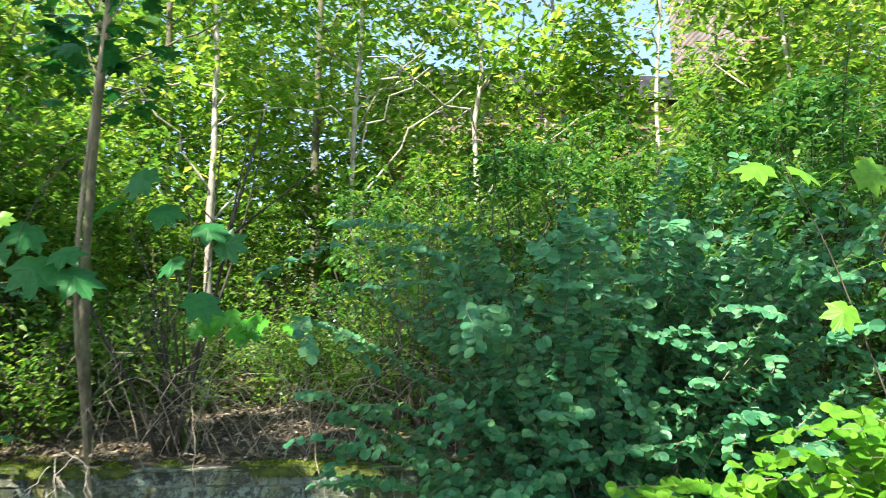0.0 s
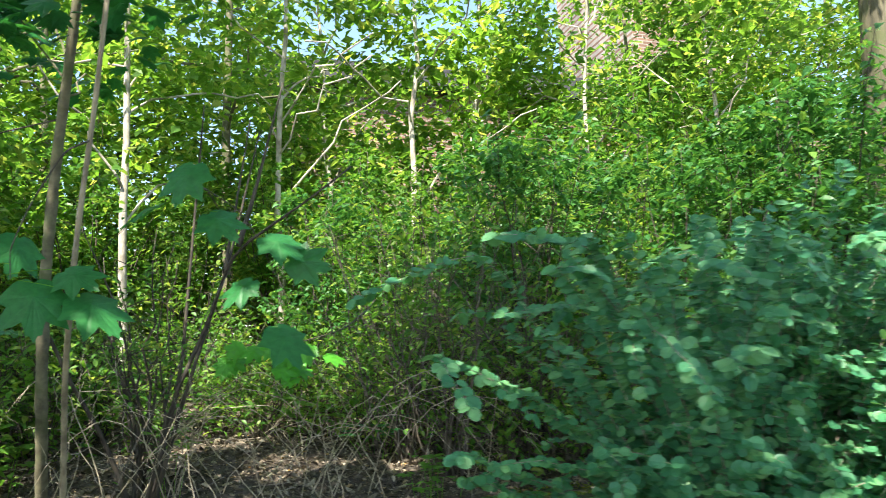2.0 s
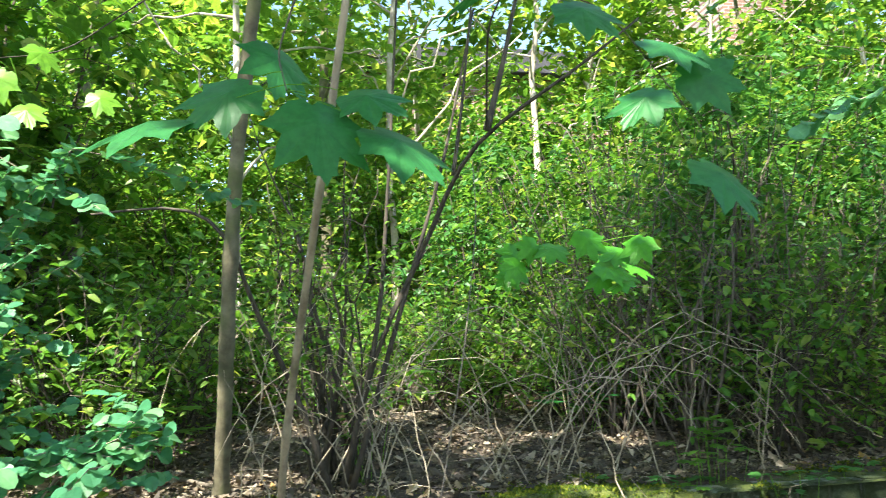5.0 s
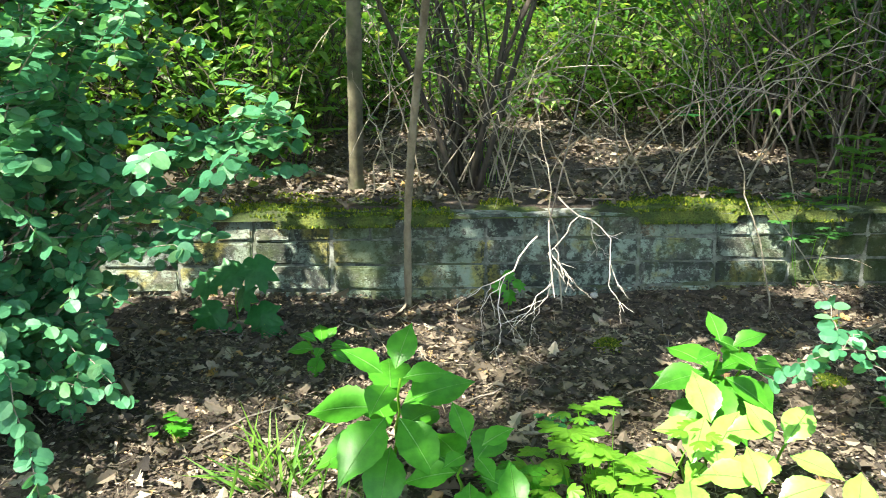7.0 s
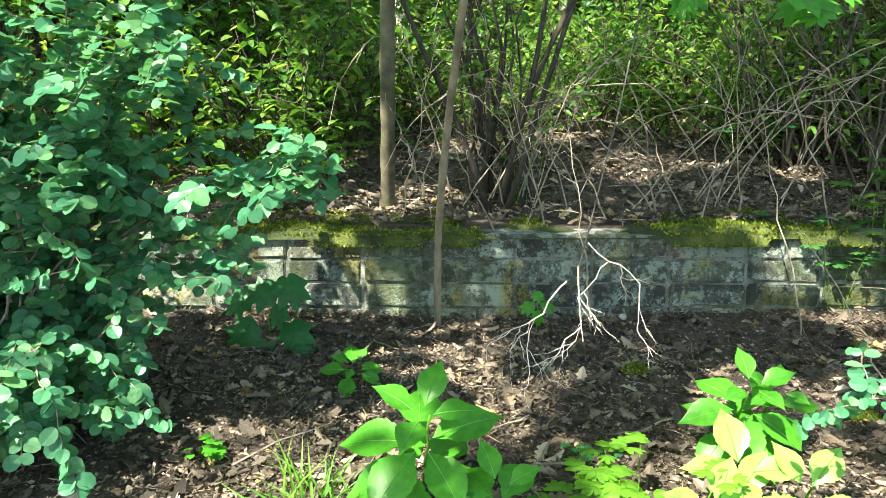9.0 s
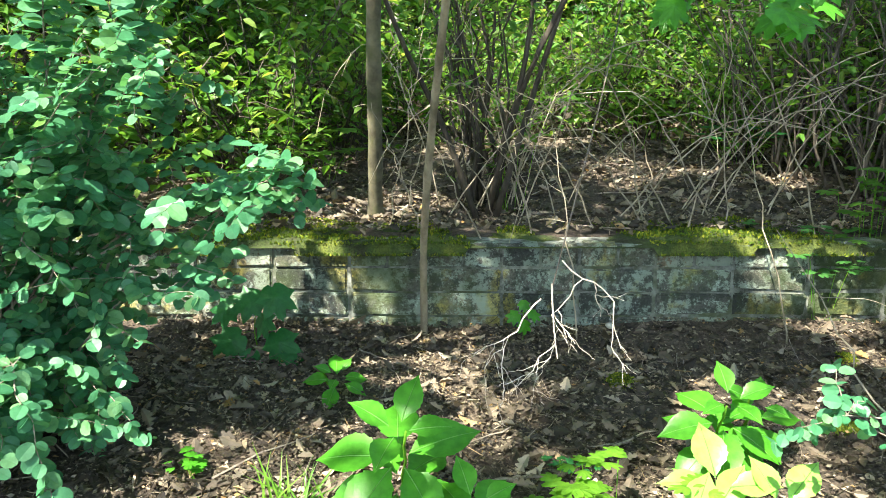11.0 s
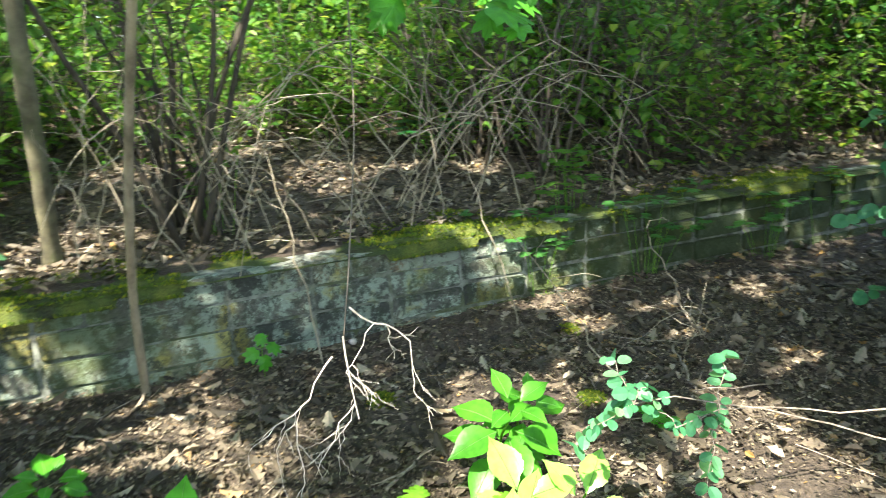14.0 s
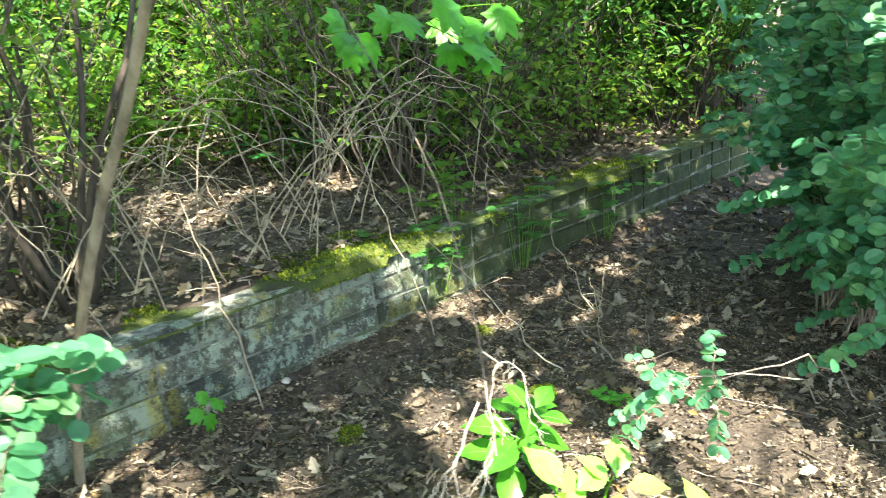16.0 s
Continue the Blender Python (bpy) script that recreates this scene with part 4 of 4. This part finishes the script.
sprig("maple_branch", "hanging maple twig with broad blue-green leaves", [(-0.655, -1.01, 1.98), (-0.72, -1.08, 1.92), (-0.8, -1.15, 1.72), (-0.84, -1.2, 1.56), (-0.82, -1.25, 1.46)],
      [((-1.08, -1.2, 1.4), -70, 0.24), ((-0.93, -1.2, 1.47), -30, 0.2), ((-0.76, -1.22, 1.41), 10, 0.24), ((-0.6, -1.2, 1.38), 40, 0.24), ((-0.66, -1.18, 1.48), 80, 0.18), ((-0.84, -1.12, 1.58), -10, 0.2)], 0.95, seed=1)
sprig("maple_branch", "maple twig with broad leaves over the litter", [(-0.15, -0.3, 1.7), (-0.26, -0.75, 1.86), (-0.3, -1.12, 1.82), (-0.12, -1.25, 1.68), (0.03, -1.36, 1.36)],
      [((-0.42, -1.3, 1.68), -50, 0.2), ((-0.3, -1.3, 1.8), -10, 0.2), ((-0.21, -1.3, 1.65), 30, 0.18), ((-0.02, -1.3, 1.58), 40, 0.19), ((0.06, -1.3, 1.51), 70, 0.17), ((0.0, -1.43, 1.26), 10, 0.19), ((-0.12, -1.4, 1.42), -40, 0.15)], 0.95, seed=2)
rs = np.random.default_rng(303)
star_leaves = [((float(rs.uniform(-0.2, 0.36)), float(rs.uniform(-0.86, -0.5)), float(rs.uniform(1.1, 1.25))), float(rs.uniform(-70, 70)), float(rs.uniform(0.085, 0.125))) for _ in range(16)]
# Brighter balsam green instead of maple_mat puts sunlight into these leaves' colour.
sprig("maple_branch", "maple twig with sunlit star-shaped leaves", [(0.62, 0.5, 1.5), (0.5, 0.0, 1.42), (0.3, -0.5, 1.3), (0.1, -0.65, 1.25), (-0.1, -0.72, 1.2)], star_leaves, 0.95, seed=3, mat=balsam_mat)
# Here and on the next twig, sunny_mat paints maple leaves as if sunlit.
sprig("maple_shoot", "tall maple shoot with pale sunlit leaves", [(2.6, -2.15, -0.12), (2.5, -2.1, 0.7), (2.3, -2.05, 1.4), (2.15, -2.0, 1.78)],
      [((2.08, -2.0, 1.72), -50, 0.16), ((2.2, -2.05, 1.7), 30, 0.14), ((2.45, -2.05, 1.7), 60, 0.15), ((2.5, -2.1, 1.35), 40, 0.15), ((2.3, -2.1, 1.2), -40, 0.13), ((2.62, -2.1, 1.0), 70, 0.14)], 1.0, 0.005, 5, sunny_mat)
sprig("maple_branch", "maple twig with yellow-green leaves in the sun", [(-0.925, -0.26, 2.28), (-1.25, -0.2, 2.2), (-1.55, -0.2, 1.95), (-1.8, -0.35, 1.85)],
      [((-1.86, -0.34, 1.86), -70, 0.13), ((-1.7, -0.3, 1.82), -20, 0.14), ((-1.6, -0.25, 1.93), 20, 0.13), ((-1.45, -0.15, 1.82), 30, 0.12), ((-1.78, -0.3, 1.7), -30, 0.13), ((-1.62, -0.3, 1.72), 10, 0.12), ((-1.95, -0.4, 1.76), -60, 0.12), ((-1.9, -0.35, 1.95), -10, 0.13)], 1.0, 0.004, 6, sunny_mat)
sprig("maple_seedling", "small maple seedling at the foot of the wall", [(-1.45, -0.2, -0.02), (-1.47, -0.2, 0.1), (-1.46, -0.18, 0.22)],
      [((-1.453, -0.25, 0.24), -40, 0.13), ((-1.373, -0.25, 0.26), 20, 0.14), ((-1.523, -0.27, 0.1), -60, 0.14), ((-1.364, -0.27, 0.1), 20, 0.14), ((-1.42, -0.25, 0.17), 0, 0.11), ((-1.55, -0.22, 0.2), -50, 0.12), ((-1.33, -0.3, 0.05), 40, 0.09), ((-1.46, -0.3, 0.05), -10, 0.1)], 1.0, 0.003, 4, maple_mat, sunny_mat)


# ---- herbs ----
def balsam(name, label, x, y, height, leaf_len, turn, seed, whorls=3, mat=balsam_mat):
    """A soft upright herb with whorls of broad toothed leaves."""
    r = np.random.default_rng(seed)
    z0 = float(ground_z(x, y))
    root = thing(name, x, y, z0, label, "plant")
    root.rotation_euler = (radians(26), radians(r.normal(0, 6)), 0)
    part("stem", smoothed(mesh_of("stem", *tube(arc((0, 0, -0.02), (r.normal(0, 0.02), r.normal(0, 0.02), height), 0.0, 8, 0.004, r), np.linspace(0.005, 0.0025, 8), 8), sunny_mat)), root)
    for w in range(whorls):
        h = height * (1 - 0.26 * w)
        s = leaf_len * ((0.62 if whorls > 1 else 0.95) + 0.4 * w if w < 2 else 0.95)
        for k in range(4 if w == 0 else 5):
            a = turn + k * 360 / (4 if w == 0 else 5) + w * 47 + r.normal(0, 9)
            up = (0.55 if w == 0 else 0.12 - 0.15 * w) + r.normal(0, 0.1)
            al = unit(np.array((math.sin(radians(a)), math.cos(radians(a)), up)))
            b = np.array((0, 0, h)) + al * 0.025
            size = s * r.uniform(0.82, 1.12)
            lf = part("leaf", smoothed(scatter("leaf", BALSAM, b[None], al[None], np.array((0, 0, 1.0))[None], np.array([size]), mat)), root)
            sd = unit(np.cross(al, (0, 0, 1.0)))
            nr = np.cross(sd, al)
            tt = np.linspace(0, 0.93, 7)
            rib = b + size * (tt[:, None] * al - 0.28 * (tt ** 2)[:, None] * nr) + nr * 0.001
            part("rib", mesh_of("rib", *tube(rib, np.linspace(0.0016, 0.0005, 7), 4), rib_mat), lf)
    return root


balsam("balsam_plant", "upright balsam with broad bright green toothed leaves", -0.87, -1.15, 0.34, 0.15, 20, 1)
balsam("balsam_plant", "balsam with broad green leaves, tips in sun", -0.1, -0.93, 0.28, 0.13, 75, 2)
balsam("balsam_plant", "small balsam seedling at the wall foot", -1.13, -0.5, 0.08, 0.085, 10, 3, 2)
balsam("balsam_plant", "balsam beside a taller one", 0.02, -0.86, 0.22, 0.1, 30, 4, 2)
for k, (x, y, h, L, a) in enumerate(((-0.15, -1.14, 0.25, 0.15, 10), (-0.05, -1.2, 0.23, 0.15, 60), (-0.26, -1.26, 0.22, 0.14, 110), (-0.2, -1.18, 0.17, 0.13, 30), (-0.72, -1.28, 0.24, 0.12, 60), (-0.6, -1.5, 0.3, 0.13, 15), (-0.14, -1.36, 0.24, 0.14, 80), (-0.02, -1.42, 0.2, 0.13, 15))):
    # All but two of these plants get the leaf colour brightened for sun glare.
    balsam("balsam_plant", "balsam with leaves coloured paler to show full-sun glare" if k not in (4, 5) else "low balsam with soft green leaves", x, y, h * (1.0 if k in (4, 5) else 0.68), L * (1.0 if k in (4, 5) else 0.82), a, 10 + k, 2 if k in (4, 5) else 1, balsam_mat if k in (4, 5) else sunbalsam_mat)


def herb_patch(name, label, x, y, n, spread, size, seed, mat, tall=0.12, shape=HERB):
    r = np.random.default_rng(seed)
    z0 = float(ground_z(x, y))
    root = thing(name, x, y, z0, label, "plant")
    st = []
    for k in range(n):
        e = np.array((r.normal(0, spread), r.normal(0, spread * 0.7), tall * r.uniform(0.5, 1.2)))
        b = np.array((e[0] * 0.4, e[1] * 0.4, -0.02))
        pts = arc(b, e, 0.03, 6)
        st.append(tube(pts, [0.0014] * 6, 4))
        for j in range(5):
            a = r.uniform(0, 360) if j else 0
            al = unit(np.array((math.sin(radians(a)), math.cos(radians(a)), 0.1)))
            part("leaf", scatter("leaf", shape, (e + al * 0.008 * j)[None], al[None], unit(np.array((0, 0, 1.0)) + r.normal(0, 0.2, 3))[None], np.array([size * r.uniform(0.7, 1.2)]), mat), root)
    part("stalk_growth", mesh_of("stalk_growth", *tubes(st), sunny_mat), root, "", "stuff")
    return root


herb_patch("celandine", "low celandine clump with lobed bright green leaves", -0.42, -1.36, 22, 0.1, 0.055, 1, sunny_mat, 0.2)
herb_patch("celandine", "low celandine clump with lobed bright green leaves", -0.6, -1.3, 8, 0.05, 0.045, 2, balsam_mat, 0.12)
herb_patch("celandine", "tiny seedling clump in the litter", -0.47, -0.95, 3, 0.02, 0.025, 3, maple_mat, 0.04)
herb_patch("celandine", "small seedling in the leaf litter", -1.4, -1.0, 4, 0.03, 0.035, 4, balsam_mat, 0.05)
herb_patch("celandine", "small seedling in the leaf litter", 0.45, -0.95, 4, 0.04, 0.035, 5, balsam_mat, 0.05)
sprig("maple_seedling", "tiny maple seedling before the brick wall", [(-0.5, -0.1, 0.0), (-0.5, -0.1, 0.08), (-0.5, -0.1, 0.15)], [((-0.53, -0.12, 0.14), -50, 0.06), ((-0.47, -0.12, 0.15), 40, 0.06), ((-0.5, -0.13, 0.11), 0, 0.06), ((-0.5, -0.1, 0.18), 10, 0.05)], 1.0, 0.002, 8, balsam_mat, sunny_mat)
herb_patch("wood_herb", "leafy herb growing over the mossy wall top", 0.85, 0.12, 14, 0.12, 0.06, 7, under_mat, 0.5)
for k, (x, y) in enumerate(((1.15, -0.02), (1.5, 0.1), (1.85, -0.03), (2.3, 0.05), (0.65, 0.05))):
    herb_patch("wood_herb", "green herb hanging over the mossy brick wall", x, y, 14, 0.1, 0.055, 30 + k, shade_mat, 0.3)
herb_patch("wood_herb", "leafy seedlings on the raised wood floor", 0.75, 1.2, 12, 0.14, 0.07, 8, maple_mat, 0.25)
for k, (x, y, n) in enumerate(((0.95, 1.7, 9), (1.45, 2.1, 10), (0.5, 2.0, 8), (-1.45, 1.0, 8), (1.9, 1.3, 9), (-1.75, 0.6, 7), (0.25, 1.55, 6))):
    herb_patch("maple_seedlings", "cluster of maple seedlings on the raised wood floor", x, y, n, 0.14, 0.095, 50 + k, under_mat, 0.28, MAPLE)
herb_patch("wood_herb", "leafy seedlings on the raised wood floor", -0.5, 0.55, 8, 0.08, 0.05, 9, under_mat, 0.3)


def grass(name, label, x, y, n, length, seed):
    r = np.random.default_rng(seed)
    z0 = float(ground_z(x, y))
    P = np.stack([r.normal(0, 0.05, n), r.normal(0, 0.035, n), np.full(n, -0.01)], -1)
    A = unit(np.stack([r.normal(0, 0.5, n), r.normal(0, 0.4, n), np.ones(n)], -1))
    root = thing(name, x, y, z0, label, "grass")
    part("blade_tuft", scatter("blade_tuft", BLADE, P, A, unit(r.normal(0, 1, (n, 3))), length * r.uniform(0.5, 1.1, n), grass_mat), root, "", "stuff")


grass("grass_tuft", "tuft of thin green grass in the litter", -1.13, -1.17, 70, 0.17, 1)
grass("grass_tuft", "sparse tuft of thin grass", -0.95, -1.3, 30, 0.14, 2)

# ---- dead twigs ----
def twig_fan(root, o, start, way, length, depth, r, out, rad):
    pts = arc(start, start + way * length, 0.0, 6, length * 0.03, r)
    out.append(tube(pts - o, np.linspace(rad, rad * 0.6, 6), 5))
    if depth:
        for k in range(2 if depth < 3 else 3):
            q = pts[int(r.integers(2, 6))]
            w = unit(way + r.normal(0, 0.5, 3) * (1.3, 0.3, 0.7) + np.array((0, 0, -0.1)))
            twig_fan(root, o, q, w, length * r.uniform(0.5, 0.75), depth - 1, r, out, rad * 0.65)


r7 = np.random.default_rng(77)
hang = thing("dead_branch", -0.18, -0.2, 1.62, "bleached dead branch hanging from the leaning shrub", "branch")
ho = np.array((-0.18, -0.2, 1.62))
stem_line = np.array([(-0.18, -0.2, 1.62), (-0.3, -0.7, 1.3), (-0.45, -1.15, 0.95), (-0.53, -1.3, 0.72), (-0.56, -1.34, 0.62)])
tt = np.linspace(0, 4, 18)
sl = np.stack([np.interp(tt, np.arange(5), stem_line[:, i]) for i in range(3)], -1)
sl[1:-1] = (sl[:-2] + 2 * sl[1:-1] + sl[2:]) / 4
part("stem", mesh_of("stem", *tube(sl - ho, np.linspace(0.0018, 0.0015, 18), 5), brown_mat), hang)
for start, way, ln in (((-0.58, -1.34, 0.60), (-0.55, 0.0, -0.8), 0.12), ((-0.56, -1.34, 0.63), (0.1, 0.0, -1), 0.15), ((-0.54, -1.32, 0.67), (0.75, 0.0, -0.6), 0.13)):
    out = []
    twig_fan(hang, ho, np.array(start), unit(np.array(way, float)), ln, 3, r7, out, 0.0017)
    for v, f in out:
        part("twig", mesh_of("twig", v, f, dead_mat), hang)

# bent dry canes before and behind the wall
canes = (((-0.98, 0.2, 0.42), (-0.78, 0.05, 1.05), 0.02), ((-1.02, 0.25, 0.42), (-0.86, 0.1, 1.1), 0.05), ((-0.65, 0.1, 0.4), (-0.95, -0.02, 1.0), -0.02), ((-0.45, 0.15, 0.4), (-0.75, -0.1, 1.25), 0.15),
         ((0.0, 0.2, 0.42), (-0.6, 0.1, 0.95), 0.22), ((0.3, 0.3, 0.42), (-0.35, 0.1, 1.05), 0.3), ((-0.3, -0.1, 0.05), (-0.4, 0.1, 0.9), 0.1), ((0.15, 0.15, 0.42), (0.3, 0.2, 1.1), 0.1),
         ((0.6, 0.05, 0.42), (0.15, -0.05, 1.2), 0.25), ((0.45, -0.15, 0.02), (0.28, 0.05, 0.9), 0.1), ((0.5, -0.75, 0.0), (0.3, -0.3, 0.5), 0.05), ((0.95, -0.6, 0.0), (0.75, -0.5, 0.45), 0.05),
         ((1.0, -0.55, 0.02), (0.6, -0.8, 0.3), 0.05), ((1.05, 0.1, 0.4), (0.95, -0.1, 0.85), 0.2), ((0.8, 0.25, 0.42), (1.0, 0.3, 0.95), 0.15), ((-0.2, 0.2, 0.42), (-0.55, -0.05, 0.75), 0.25),
         ((1.3, -0.35, 0.05), (0.7, -0.75, 0.1), 0.02), ((-0.1, 0.25, 0.45), (0.5, 0.0, 0.8), 0.3), ((-0.8, 0.3, 0.42), (-0.3, 0.15, 0.9), 0.2), ((-0.9, 0.22, 0.42), (-1.05, 0.0, 0.9), 0.05))
r8 = np.random.default_rng(88)
more = []
for k in range(16):
    x, y = r8.uniform(-1.0, 1.5), r8.uniform(0.2, 1.0)
    dx = r8.uniform(-0.6, 0.5)
    more.append(((x, y, float(ground_z(x, y))), (x + dx, y + r8.uniform(-0.45, 0.2), r8.uniform(0.5, 1.15)), r8.uniform(0.1, 0.45)))
for k in range(17):
    x, y = r8.uniform(-0.85, 0.75), r8.uniform(0.22, 0.7)
    way = 1 if r8.random() < 0.7 else -0.8
    more.append(((x, y, float(ground_z(x, y))), (x + way * r8.uniform(0.45, 1.15), y - r8.uniform(0.1, 0.6), r8.uniform(0.45, 0.8)), r8.uniform(0.55, 1.25)))
canes = canes + tuple(more)
for a, b, lift in canes:
    root = thing("dry_cane", *a, "thin bent dry cane leaning over the wall", "cane", "dry canes at the wall")
    pts = arc(np.array(a) - (0, 0, 0.03), b, lift, 12, 0.008, r8)
    part("stem", mesh_of("stem", *tube(pts - np.array(a), np.linspace(0.0034, 0.0012, 12), 5), cane_mat), root)
    out = []
    for k in range(3):
        q = pts[int(r8.integers(4, 12))]
        e = q + r8.normal(0, 0.12, 3)
        part("side_twig", mesh_of("side_twig", *tube(arc(q, e, 0.03, 6, 0.006, r8) - np.array(a), np.linspace(0.0015, 0.0007, 6), 4), cane_mat), root)

# ---- sticks, stones and moss tufts on the litter ----
r9 = np.random.default_rng(99)
for label, a, b, rad in (('dry brown stick lying on the litter', [-0.36, -0.88, 0.0], [-0.16, -0.75, 0.0], 0.005), ('dark dead stick lying on the litter', [-0.72, -1.05, -0.03], [-0.46, -0.98, -0.03], 0.007), ('dark fallen branch on the raised floor', [-1.77, 1.27, 0.47], [-0.94, 0.36, 0.47], 0.014), ('thin pale stick lying on the litter', [-1.1, -0.2, 0.0], [-0.83, -0.39, 0.0], 0.003), ('thin stick lying before the wall', [0.79, -0.6, 0.03], [0.62, -0.91, 0.03], 0.005)):
    n = 12
    px, py = np.linspace(a[0], b[0], n) + r9.normal(0, 0.004, n), np.linspace(a[1], b[1], n) + r9.normal(0, 0.004, n)
    line = np.stack([px, py, ground_z(px, py) + rad + 0.012], -1)
    root = thing("stick", *line[0], label, "stick")
    part("shaft", smoothed(mesh_of("shaft", *tube(line - line[0], np.linspace(rad, rad * 0.5, n), 8), drytwig_mat if rad < 0.01 else brown_mat)), root)
    for k in range(2):
        q = line[int(r9.integers(3, 10))] - line[0]
        part("side_twig", mesh_of("side_twig", *tube(arc(q, q + np.array((r9.normal(0, 0.05), r9.normal(0, 0.05), 0.015)), 0.01, 5), np.linspace(rad * 0.5, rad * 0.25, 5), 5), drytwig_mat), root)
for k, (x, y, z) in enumerate(((-0.17, -0.04, 0.03),)):
    bm = bmesh.new()
    bmesh.ops.create_icosphere(bm, subdivisions=2, radius=0.018)
    for v in bm.verts:
        v.co *= 1 + 0.28 * noise.noise(v.co * 45 + Vector((k * 3.1, 0, 0)))
        v.co.z *= 0.6
    me = bpy.data.meshes.new("stone")
    bm.to_mesh(me)
    bm.free()
    me.materials.append(stone_mat)
    ob = new("stone", me)
    ob.location = (x, y, float(ground_z(x, y)) + 0.012)
    tagged(ob, "small pale stone half sunk in the litter", "stone")
for x, y, w in ((-0.21, -0.44, 0.035), (0.35, -0.75, 0.03), (-0.9, 0.28, 0.05), (0.6, -0.25, 0.03)):
    n = 900
    d = r9.normal(0, w * 0.6, (n, 2))
    P = np.stack([d[:, 0], d[:, 1], np.clip(w * 0.5 - 6 * (d ** 2).sum(1), -0.01, 1)], -1)
    root = thing("moss_tuft", x, y, float(ground_z(x, y)), "small yellow-green moss tuft in the litter", "moss")
    part("frond_cover", scatter("frond_cover", RHOMB, P, unit(r9.normal(0, 0.6, (n, 3)) + (0, 0, 1)), unit(r9.normal(0, 1, (n, 3))), r9.uniform(0.008, 0.018, n), moss_leaf), root, "", "stuff")
